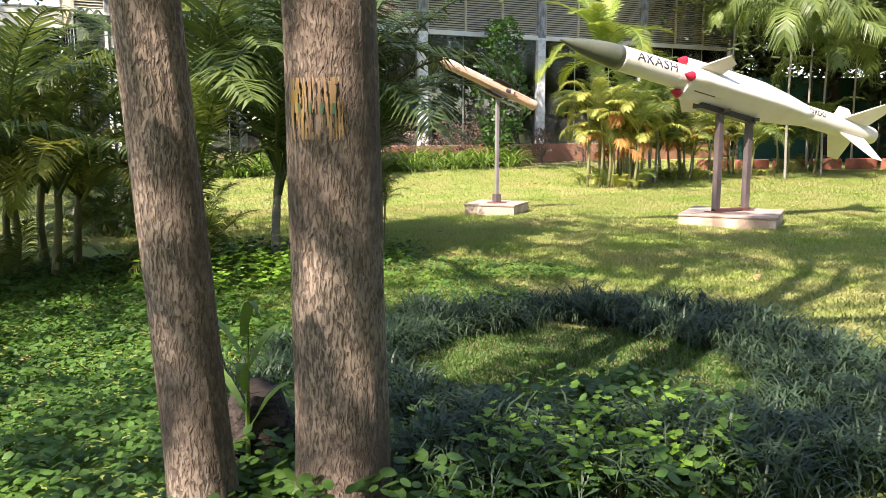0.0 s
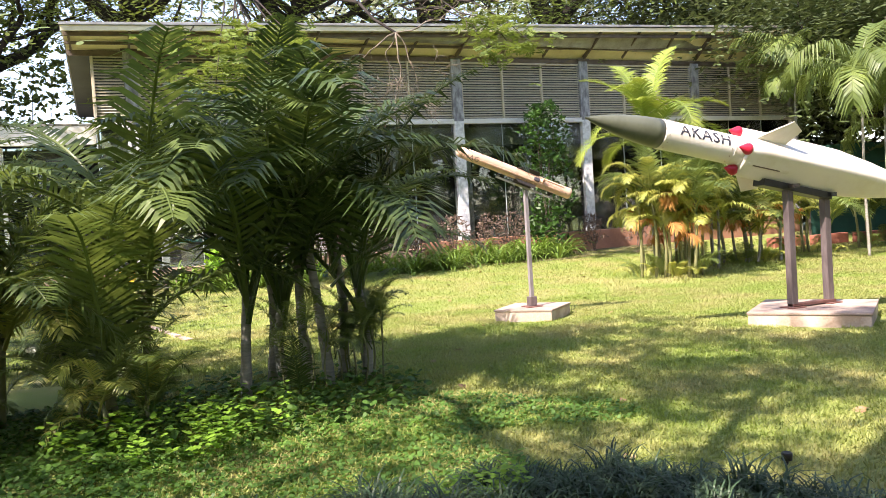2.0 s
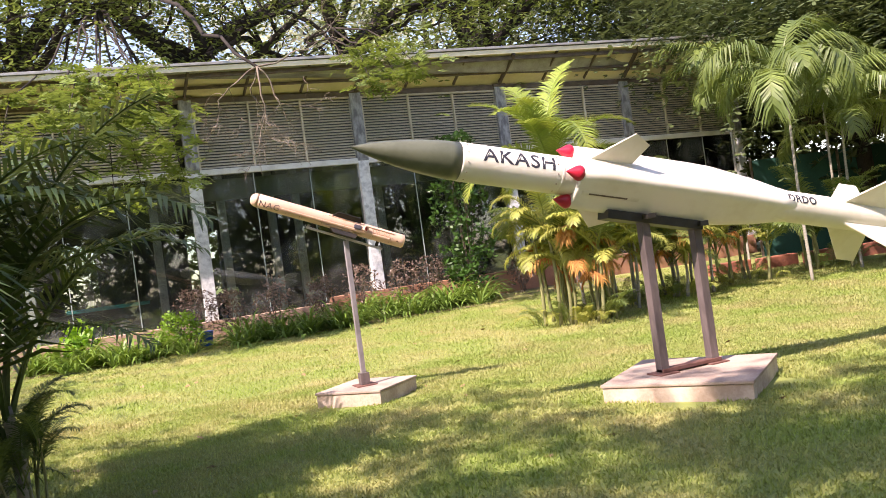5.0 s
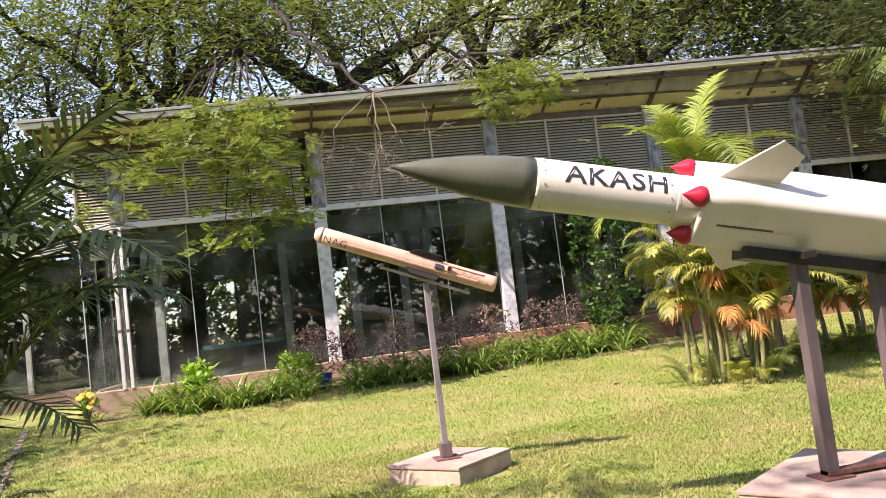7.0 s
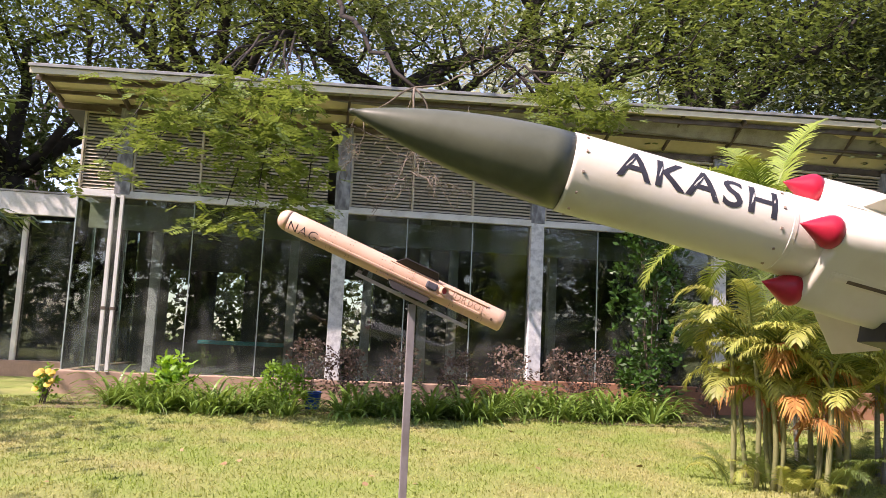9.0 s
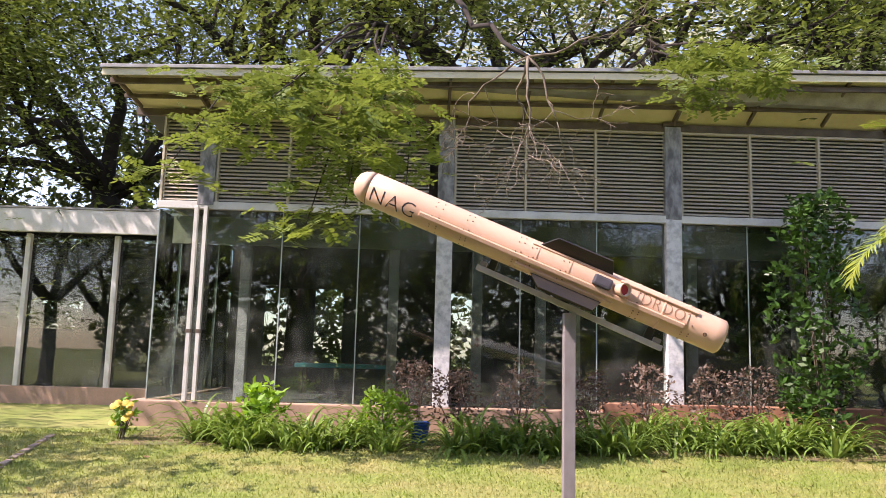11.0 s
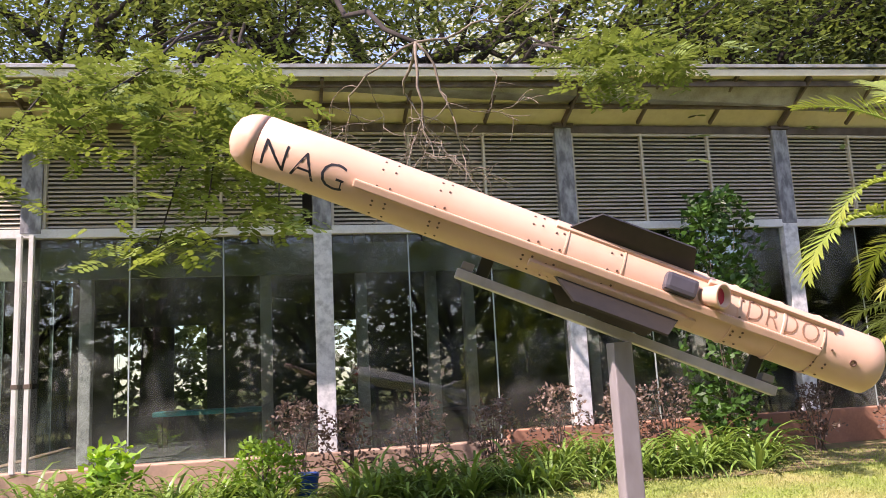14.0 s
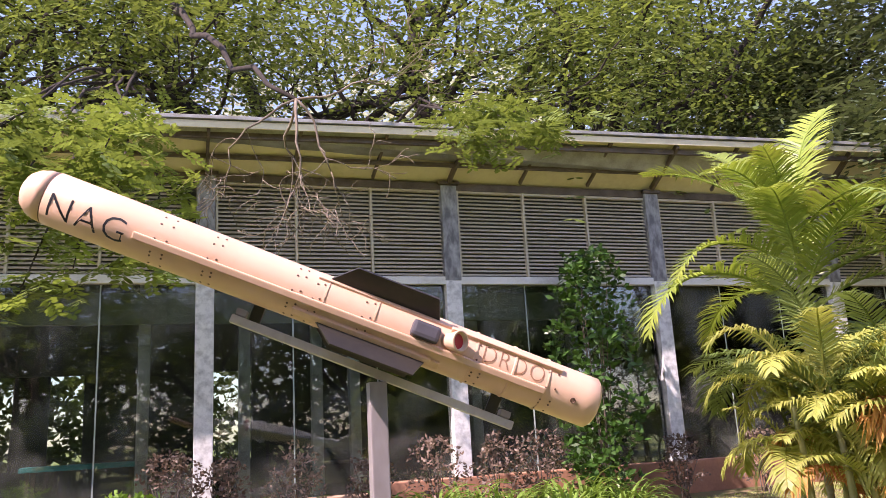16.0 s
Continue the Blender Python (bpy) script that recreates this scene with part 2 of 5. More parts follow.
M_COLLAR = material("dark_grey_paint", (0.09, 0.085, 0.10), 0.45, bump=0.05)
M_RUST = material("rust_stain", (0.12, 0.05, 0.04), 0.8, spots=(0.2, 0.1, 0.08), scale=9, bump=0.2)
M_NET = material("green_net", (0.012, 0.07, 0.05), 0.8, spots=(0.008, 0.045, 0.035), scale=2, fine=30, bump=0.1)
M_BLUE = material("blue_plastic", (0.02, 0.10, 0.45), 0.4, bump=0)
M_YELLOWBAND = material("faded_yellow_paint", (0.46, 0.29, 0.06), 0.8, spots=(0.30, 0.19, 0.12), scale=14, fine=60, bump=0.4, mix=0.52, stretch=(1, 1, 0.2))
M_GREENMARK = material("faded_green_paint", (0.10, 0.22, 0.12), 0.8, bump=0)
M_BRICKRED = material("red_laterite", (0.36, 0.13, 0.08), 0.9, spots=(0.24, 0.09, 0.06), scale=5, fine=30, bump=0.4)

# ---- mesh helpers ----


def ground_z(x, y):
    """The lawn: level round the pedestals, rising a little to the building."""
    rise = min(max(y - 12.0, 0.0), 10.0) * 0.030
    mound = 0.24 * math.exp(-((x - 1.2) ** 2 + (y - 1.2) ** 2) / 6.0)
    return -0.09 + mound + rise + 0.015 * math.sin(x * 0.9 + 0.4) * math.cos(y * 0.7)


def mesh_of(name, verts, faces, mat, smooth=False):
    me = bpy.data.meshes.new(name)
    me.from_pydata([tuple(v) for v in verts], [], [tuple(f) for f in faces])
    me.materials.append(mat)
    if smooth:
        me.shade_smooth()
    me.update()
    return me


def quads_mesh(name, quads, mat):
    """One mesh of loose leaves with k corners each: an array of n x k x 3."""
    quads = np.asarray(quads, dtype=np.float32)
    count, k = quads.shape[:2]
    me = bpy.data.meshes.new(name)
    me.vertices.add(count * k)
    me.vertices.foreach_set("co", quads.reshape(-1))
    me.loops.add(count * k)
    me.loops.foreach_set("vertex_index", np.arange(count * k, dtype=np.int32))
    me.polygons.add(count)
    me.polygons.foreach_set("loop_start", np.arange(0, count * k, k, dtype=np.int32))
    me.update(calc_edges=True)
    me.validate()
    me.materials.append(mat)
    return me


def empty(name, m, label, category, group="", kind=""):
    ob = new(name)
    ob.empty_display_size = 0.1
    ob.matrix_world = m
    return tagged(ob, label, category, group, kind)


def child(name, mesh, parent, m=None, label=""):
    ob = new(name, mesh)
    ob.parent = parent
    ob.matrix_basis = m if m is not None else Matrix()
    return tagged(ob, label)


def part(name, bm, mat, parent, label="", m=None, smooth=False):
    me = bpy.data.meshes.new(name)
    bm.to_mesh(me)
    bm.free()
    me.materials.append(mat)
    if smooth:
        me.shade_smooth()
    return child(name, me, parent, m, label)


def box(x0, y0, z0, x1, y1, z1, bevel=0.0, bm=None):
    bm = bm or bmesh.new()
    made = bmesh.ops.create_cube(bm, size=1.0)["verts"]
    for v in made:
        v.co = Vector(((x0 + x1) / 2 + v.co.x * (x1 - x0), (y0 + y1) / 2 + v.co.y * (y1 - y0), (z0 + z1) / 2 + v.co.z * (z1 - z0)))
    if bevel:
        edges = {e for v in made for e in v.link_edges}
        bmesh.ops.bevel(bm, geom=list(edges), offset=bevel, segments=2, affect="EDGES", profile=0.6)
    return bm


def thing_box(name, x0, y0, z0, x1, y1, z1, mat, label, category, kind="", bevel=0.0, group=""):
    bm = box(x0, y0, z0, x1, y1, z1, bevel)
    me = bpy.data.meshes.new(name)
    bm.to_mesh(me)
    bm.free()
    me.materials.append(mat)
    return tagged(new(name, me), label, category, group, kind)


def lathe(profile, sides=32, close=True):
    """A turned body along +x from (station, radius) pairs."""
    bm = bmesh.new()
    rings = []
    for s, r in profile:
        if r < 1e-4:
            rings.append([bm.verts.new((s, 0, 0))])
        else:
            rings.append([bm.verts.new((s, r * math.cos(a), r * math.sin(a))) for a in (2 * math.pi * k / sides for k in range(sides))])
    for a, b in zip(rings, rings[1:]):
        for k in range(sides):
            j = (k + 1) % sides
            if len(a) == 1 and len(b) > 1:
                bm.faces.new((a[0], b[j], b[k]))
            elif len(b) == 1 and len(a) > 1:
                bm.faces.new((a[k], a[j], b[0]))
            elif len(a) > 1:
                bm.faces.new((a[k], a[j], b[j], b[k]))
    if close:
        for ring in (rings[0], rings[-1]):
            if len(ring) > 2:
                bm.faces.new(ring)
    bmesh.ops.recalc_face_normals(bm, faces=bm.faces)
    return bm


def tube(points, radii, sides=8, verts=None, faces=None):
    """A bent, tapering tube through points; adds to the lists given."""
    verts = [] if verts is None else verts
    faces = [] if faces is None else faces
    start = len(verts)
    up = Vector((0.31, 0.17, 0.93))
    pts = [Vector(p) for p in points]
    for i, p in enumerate(pts):
        d = (pts[min(i + 1, len(pts) - 1)] - pts[max(i - 1, 0)]).normalized()
        a = d.cross(up)
        if a.length < 1e-3:
            a = d.cross(Vector((1, 0, 0)))
        a.normalize()
        b = d.cross(a)
        for k in range(sides):
            w = 2 * math.pi * k / sides
            verts.append(p + radii[i] * (math.cos(w) * a + math.sin(w) * b))
    for i in range(len(pts) - 1):
        for k in range(sides):
            j = (k + 1) % sides
            o = start + i * sides
            faces.append((o + k, o + j, o + sides + j, o + sides + k))
    faces.append(tuple(start + k for k in range(sides))[::-1])
    faces.append(tuple(start + (len(pts) - 1) * sides + k for k in range(sides)))
    return verts, faces


def axes(d, up=(0, 0, 1)):
    """A turn whose x axis runs along d."""
    x = Vector(d).normalized()
    y = Vector(up).cross(x).normalized()
    z = x.cross(y)
    return Matrix((x, y, z)).transposed().to_4x4()


def words(text, size, bold=0.0):
    """The text as a flat bmesh in x and y, centred, from the built-in font."""
    cu = bpy.data.curves.new("words", "FONT")
    cu.body, cu.size, cu.align_x, cu.align_y = text, size, "CENTER", "CENTER"
    cu.space_character = 1.1
    cu.offset = bold
    cu.resolution_u = 3
    ob = bpy.data.objects.new("words", cu)
    scene.collection.objects.link(ob)
    me = bpy.data.meshes.new_from_object(ob.evaluated_get(bpy.context.evaluated_depsgraph_get()))
    bpy.data.objects.remove(ob)
    bpy.data.curves.remove(cu)
    bm = bmesh.new()
    bm.from_mesh(me)
    bpy.data.meshes.remove(me)
    return bm


def wrapped(text, size, station, radius, angle, boldness=0.0, squeeze=1.0):
    """Letters laid round a body along +x, read from the side at angle, just proud of it."""
    bm = words(text, size, boldness)
    bmesh.ops.triangulate(bm, faces=bm.faces)
    bmesh.ops.subdivide_edges(bm, edges=[e for e in bm.edges if e.calc_length() > 0.03], cuts=2)
    for v in bm.verts:
        a = angle + v.co.y / radius
        v.co = Vector((station + v.co.x * squeeze, -math.cos(a) * (radius + 0.0008), math.sin(a) * (radius + 0.0008)))
    return bm


# ---- setting ----
def build_ground():
    def axis(lo, hi, step, far):
        inner = list(np.arange(lo, hi + 0.01, step))
        return [-far, -far / 4, -60, lo - 12] + inner + [hi + 12, 60, far / 4, far]
    xs, ys = axis(-8, 26, 0.5, 1500), axis(-8, 26, 0.5, 1500)
    verts = [(x, y, ground_z(x, y)) for y in ys for x in xs]
    w = len(xs)
    faces = [(j * w + i, j * w + i + 1, (j + 1) * w + i + 1, (j + 1) * w + i) for j in range(len(ys) - 1) for i in range(w - 1)]
    tagged(new("ground", mesh_of("ground", verts, faces, M_GROUND, True)), "sunlit garden lawn with dry and green patches", "lawn", kind="structure")


build_ground()

WALL, CORNER, EAST = 22.55, 2.53, 25.6
COLS = [3.42, 7.98, 12.38, 16.78, 21.18, 25.58]
SILL, HEAD, LOUV, TOP = 0.68, 4.25, 4.40, 6.08


def eave_y(x):
    return 20.70 + 0.03 * x


def eave_z(x):
    """The eave climbs a little towards the east."""
    return 6.30 + 0.038 * x


def slab(name, quad, thick, mat, label, category, kind="structure"):
    """A flat slab from four top corners."""
    verts = [Vector(q) for q in quad] + [Vector(q) - Vector((0, 0, thick)) for q in quad]
    faces = [(0, 1, 2, 3), (7, 6, 5, 4), (0, 4, 5, 1), (1, 5, 6, 2), (2, 6, 7, 3), (3, 7, 4, 0)]
    return tagged(new(name, mesh_of(name, verts, faces, mat)), label, category, kind=kind)


def build_pavilion():
    # plinth and floor
    thing_box("plinth", CORNER - 0.28, WALL - 0.22, -0.3, 11.0, WALL + 0.2, SILL - 0.02, M_PLINTHPALE, "low stained plaster plinth under the glass wall", "plinth", "structure", 0.02)
    thing_box("plinth", 11.003, WALL - 0.24, -0.3, EAST, WALL + 0.2, SILL + 0.14, M_PLINTH, "low terracotta-red plaster plinth behind the shrubs", "plinth", "structure", 0.02)
    thing_box("plinth", CORNER - 0.28, WALL + 0.203, -0.3, CORNER + 0.1, 28.9, SILL - 0.02, M_PLINTHPALE, "low stained plaster plinth under the side glazing", "plinth", "structure", 0.02)
    thing_box("floor", CORNER + 0.103, WALL + 0.203, -0.2, EAST, 28.9, SILL - 0.04, M_INFLOOR, "dark polished hall floor", "floor", "structure")
    # columns
    for k, x in enumerate(COLS):
        col = empty("column", Matrix.Translation((x, WALL, SILL - 0.02)), "grey painted column with worn white patches", "column", "front columns", "structure")
        if k:
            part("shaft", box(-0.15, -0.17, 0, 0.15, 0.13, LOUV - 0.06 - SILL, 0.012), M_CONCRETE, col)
        part("upper_shaft", box(-0.155, -0.175, LOUV - 0.057 - SILL, 0.155, 0.13, TOP - SILL + 0.1, 0.012), M_SHADEDPAINT, col, "stained upper shaft, greyed darker for the eave's shade")
        part("bracket", box(-0.2, -0.22, TOP - SILL + 0.103, 0.2, 0.13, TOP - SILL + 0.17, 0.01), M_STEEL, col)
    # corner post of two flats
    for x in (3.28, 3.46):
        post = empty("corner_post", Matrix.Translation((x, WALL - 0.19, SILL - 0.02)), "rust-streaked white steel post of the glazing", "post", "posts of the glazed corner", "structure")
        part("flat", box(-0.035, -0.05, 0, 0.035, 0.05, LOUV - SILL - 0.09, 0.006), M_WHITEPAINT, post)
        part("clip", box(-0.05, -0.055, 1.25, 0.05, 0.055, 1.32, 0.004), M_STEEL, post)
    # transom
    thing_box("transom", CORNER - 0.02, WALL - 0.16, HEAD + 0.003, EAST, WALL - 0.04, LOUV - 0.003, M_WHITEPAINT, "long pale steel transom over the glazing", "transom", "structure", 0.01)
    # glass panes
    edges = [CORNER] + [c + d for c in COLS[:-1] for d in (0.0, 1.467, 2.933)] + [COLS[-1]]
    for a, b in zip(edges, edges[1:]):
        win = empty("window_1", Matrix.Translation((a, WALL - 0.02, SILL)), "tall frameless dark glass pane with dusty lower edge", "window", "panes of the glass front", "structure")
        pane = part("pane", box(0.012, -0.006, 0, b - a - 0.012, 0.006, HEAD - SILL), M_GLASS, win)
        pane.visible_shadow = False
        part("joint", box(-0.011, -0.012, 0, 0.011, 0.012, HEAD - SILL), M_GLASSEDGE, win)
    for y in np.arange(WALL, 28.4, 1.5):
        win = empty("window_2", Matrix.Translation((CORNER, y, SILL)), "tall dark glass pane of the side wall", "window", "panes of the side", "structure")
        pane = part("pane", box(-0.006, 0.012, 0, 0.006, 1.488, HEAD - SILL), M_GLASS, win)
        pane.visible_shadow = False
        part("joint", box(-0.012, -0.011, 0, 0.012, 0.011, HEAD - SILL), M_GLASSEDGE, win)
    # louvre panels
    slat = box(0, -0.036, -0.005, 1, 0.036, 0.005)
    slat_mesh = bpy.data.meshes.new("slat")
    slat.to_mesh(slat_mesh)
    slat.free()
    slat_mesh.materials.append(M_LOUVRE)

    def louvres(x0, x1, m, group="louvred panels above the glass"):
        p = empty("louvre_panel", m, "beige metal louvre panel with horizontal slats", "louvre", group, "structure")
        w = x1 - x0
        part("frame", box(0, -0.07, 0.006, 0.045, 0.03, TOP - LOUV, 0.004), M_LOUVRE, p)
        # Added dark sheet: stands in for the shade seen between the slats.
        part("shade_backing", box(0.05, 0.06, 0.01, w, 0.08, TOP - LOUV), M_DARKWALL, p)
        part("top_rail", box(0.048, -0.06, TOP - LOUV - 0.05, w, 0.03, TOP - LOUV, 0.004), M_LOUVRE, p)
        for k in range(22):
            child("slat", slat_mesh, p, Matrix.Translation((0.047, -0.01, 0.05 + 0.0725 * k)) @ Matrix.Rotation(radians(38), 4, "X") @ Matrix.Diagonal((w - 0.05, 1, 1, 1)))

    louvres(CORNER, COLS[0] - 0.16, Matrix.Translation((CORNER, WALL - 0.05, LOUV)))
    for c in COLS[:-1]:
        for k in range(3):
            a = c + 0.16 + k * 1.36
            louvres(a, a + 1.36, Matrix.Translation((a, WALL - 0.05, LOUV)))
    thing_box("wall_west", CORNER - 0.03, WALL, LOUV, CORNER + 0.05, 28.9, TOP, M_LOUVRE, "pale upper side wall above the glass", "wall", "structure")
    # roof, rising outward, with cream soffit
    y1, y2 = eave_y(1.95), eave_y(26.5)
    back = 29.6

    def zr(x, y):
        if y >= WALL:
            return 6.23 - (y - WALL) * 0.09
        return 6.23 + (eave_z(x) - 6.23) * (WALL - y) / (WALL - eave_y(x))

    def corner(x, y, up):
        return (x, y, zr(x, y) + up)
    slab("roof", [corner(1.95, y1, 0.075), corner(26.5, y2, 0.075), corner(26.5, WALL, 0.22), corner(1.95, WALL, 0.22)], 0.03, M_ROOFEDGE, "thin grey metal roof sheet with deep overhang", "roof")
    slab("roof", [corner(1.95, WALL + 0.01, 0.22), corner(26.5, WALL + 0.01, 0.22), corner(26.5, back, 0.06), corner(1.95, back, 0.06)], 0.05, M_ROOFEDGE, "thin grey metal roof sheet over the hall", "roof")
    stations = [2.0 + 24.4 * k / 20 for k in range(21)]
    sv, sf = [], []
    for x in stations:
        sv += [corner(x, eave_y(x) + 0.06, -0.015), corner(x, WALL, -0.015), corner(x, WALL, 0.005), corner(x, eave_y(x) + 0.06, 0.005)]
    for k in range(20):
        o = 4 * k
        sf += [(o + c, o + (c + 1) % 4, o + 4 + (c + 1) % 4, o + 4 + c) for c in range(4)]
    sf += [(3, 2, 1, 0), (80, 81, 82, 83)]
    tagged(new("soffit", mesh_of("soffit", sv, sf, M_SOFFIT)), "cream soffit boards under the eave", "ceiling", kind="structure")
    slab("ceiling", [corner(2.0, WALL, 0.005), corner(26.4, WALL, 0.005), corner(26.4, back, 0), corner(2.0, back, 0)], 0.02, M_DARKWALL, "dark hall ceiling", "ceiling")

    # eave edge, purlins and rafters
    def beam(name, a, b, w, h, mat, label, category="beam", group=""):
        a, b = Vector(a), Vector(b)
        ob = empty(name, Matrix.Translation(a) @ axes(b - a), label, category, group, "structure")
        part("bar", box(0, -w / 2, -h, (b - a).length, w / 2, 0, 0.006), mat, ob)
    beam("fascia", corner(1.93, y1, 0.065), corner(26.52, y2, 0.065), 0.05, 0.06, M_ROOFEDGE, "weathered grey metal eave edge", "fascia")
    beam("fascia_board", corner(1.95, y1 + 0.03, 0.002), corner(26.5, y2 + 0.03, 0.002), 0.03, 0.12, M_SOFFIT, "cream board under the eave edge", "fascia")
    for f, deep in ((0.16, 0.10), (0.55, 0.07), (0.93, 0.14)):
        ya, yb = y1 + (WALL - y1) * f, y2 + (WALL - y2) * f
        beam("purlin", corner(2.0, ya, -0.055), corner(26.4, yb, -0.055), 0.07, deep, M_STEEL, "dark steel purlin under the soffit", "beam", "roof beams")
    for c in [2.1] + [x + d for x in COLS[:-1] for d in (0.0, 1.467, 2.933)] + [25.58]:
        ye = eave_y(c) + 0.1
        beam("rafter", corner(c, WALL - 0.18, -0.02), corner(c, ye, -0.02), 0.05, 0.07 if c not in COLS else 0.13, M_STEEL, "dark steel rafter under the soffit", "beam", "roof beams")
    # inside
    thing_box("wall_frieze", CORNER + 0.1, WALL + 0.55, 3.68, EAST, WALL + 0.65, 4.22, M_OLIVE, "olive panelled beam inside the glass front", "beam", "structure")
    for c in (3.9, 6.9, 8.6, 9.9, 10.6, 13.0, 15.2, 18.4):
        thing_box("inner_column", c, 23.5, SILL - 0.04, c + 0.2, 23.7, 5.9, M_CONCRETE, "pale square column inside the hall", "column", "structure", 0.01, "inner columns")
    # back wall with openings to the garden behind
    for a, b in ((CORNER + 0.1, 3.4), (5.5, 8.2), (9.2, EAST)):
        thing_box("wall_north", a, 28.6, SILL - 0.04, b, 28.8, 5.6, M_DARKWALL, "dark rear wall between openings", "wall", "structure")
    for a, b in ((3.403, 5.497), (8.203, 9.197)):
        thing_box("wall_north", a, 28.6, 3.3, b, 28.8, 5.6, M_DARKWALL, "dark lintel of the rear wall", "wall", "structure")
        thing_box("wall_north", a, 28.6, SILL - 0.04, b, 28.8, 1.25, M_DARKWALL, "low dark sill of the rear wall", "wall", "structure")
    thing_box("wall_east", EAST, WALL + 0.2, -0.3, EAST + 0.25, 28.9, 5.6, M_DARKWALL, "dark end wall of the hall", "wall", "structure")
    # low displays in the hall
    tank = empty("display_table", Matrix.Translation((4.6, 26.6, SILL - 0.04)), "low display table with a bright teal top", "display table")
    part("top", box(0, 0, 0.62, 2.2, 1.0, 0.72, 0.02), M_TEAL, tank, "teal cloth top")
    for x in (0.1, 2.02):
        for y in (0.1, 0.82):
            part("leg", box(x, y, 0, x + 0.08, y + 0.08, 0.617), M_STEEL, tank)
    for x, y in ((7.0, 25.2), (10.2, 25.6)):
        case = empty("display_case", Matrix.Translation((x, y, SILL - 0.04)), "low dark wooden display plinth in the hall", "display case", "display cases")
        part("body", box(0, 0, 0.05, 1.6, 0.8, 0.45, 0.015), M_STEEL, case)
        part("foot", box(0.06, 0.06, 0, 1.54, 0.74, 0.047), M_BLACK, case)
        part("top", box(-0.02, -0.02, 0.453, 1.62, 0.82, 0.49, 0.01), M_BASETOP, case)


build_pavilion()


def build_wing():
    """The lower glazed wing set back at the west end."""
    y, zt = 27.6, 4.55
    thing_box("plinth", -14, y - 0.15, -0.2, CORNER - 0.3, y + 0.3, 0.62, M_PLINTHPALE, "low stained plaster plinth of the lower wing", "plinth", "structure", 0.02)
    thing_box("fascia", -14, y - 0.5, zt - 0.15, CORNER - 0.05, y - 0.35, zt + 0.42, M_WHITEPAINT, "white fascia board of the lower wing", "fascia", "structure", 0.01)
    slab("roof", [(-14, y - 0.52, zt + 0.48), (CORNER - 0.05, y - 0.52, zt + 0.48), (CORNER - 0.05, 30.6, zt + 0.3), (-14, 30.6, zt + 0.3)], 0.05, M_ROOFEDGE, "grey metal roof of the lower wing", "roof")
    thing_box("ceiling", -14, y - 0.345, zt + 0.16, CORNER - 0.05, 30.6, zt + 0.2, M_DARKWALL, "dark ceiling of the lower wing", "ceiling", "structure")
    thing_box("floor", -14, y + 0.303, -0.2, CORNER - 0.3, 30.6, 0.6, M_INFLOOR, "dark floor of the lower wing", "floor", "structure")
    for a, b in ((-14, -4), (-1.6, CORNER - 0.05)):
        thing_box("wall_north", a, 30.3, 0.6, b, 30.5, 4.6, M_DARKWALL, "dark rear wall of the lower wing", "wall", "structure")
    for a, b in ((-3.997, -1.603),):
        thing_box("wall_north", a, 30.3, 0.6, b, 30.5, 2.1, M_DARKWALL, "low dark rear sill of the wing", "wall", "structure")
        thing_box("wall_north", a, 30.3, 2.9, b, 30.5, 4.6, M_DARKWALL, "dark rear lintel of the wing", "wall", "structure")
    xs = np.arange(-13.4, CORNER - 0.6, 2.2)
    for x in xs:
        thing_box("post", x, y - 0.12, 0.62, x + 0.12, y + 0.02, zt - 0.15, M_WHITEPAINT, "white painted steel post of the wing", "post", "structure", 0.01, "wing posts")
        win = empty("window_3", Matrix.Translation((x + 0.12, y + 0.05, 0.62)), "dark glass pane of the lower wing", "window", "wing panes", "structure")
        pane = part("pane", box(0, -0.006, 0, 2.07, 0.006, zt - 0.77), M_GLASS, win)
        pane.visible_shadow = False


build_wing()


# ---- pedestals and missiles ----
def pedestal(name, centre, size, turn, height, label):
    z = ground_z(*centre)
    ob = empty(name, Matrix.Translation((*centre, z)) @ Matrix.Rotation(radians(turn), 4, "Z"), label, "pedestal")
    h = size / 2
    part("block", box(-h, -h, -0.08, h, h, height - 0.018, 0.012), M_BASE, ob)
    part("top", box(-h - 0.012, -h - 0.012, height - 0.016, h + 0.012, h + 0.012, height + 0.012, 0.008), M_BASETOP, ob, "worn red-brown screed top")
    return ob


NAG_BASE, AK_BASE = (8.31, 11.20), (10.62, 8.22)
pedestal("pedestal", NAG_BASE, 0.86, 41.0, 0.165, "low square plaster pedestal with stained top on the lawn")
pedestal("pedestal", AK_BASE, 1.33, 36.0, 0.165, "broad low plaster pedestal with worn red-brown top")


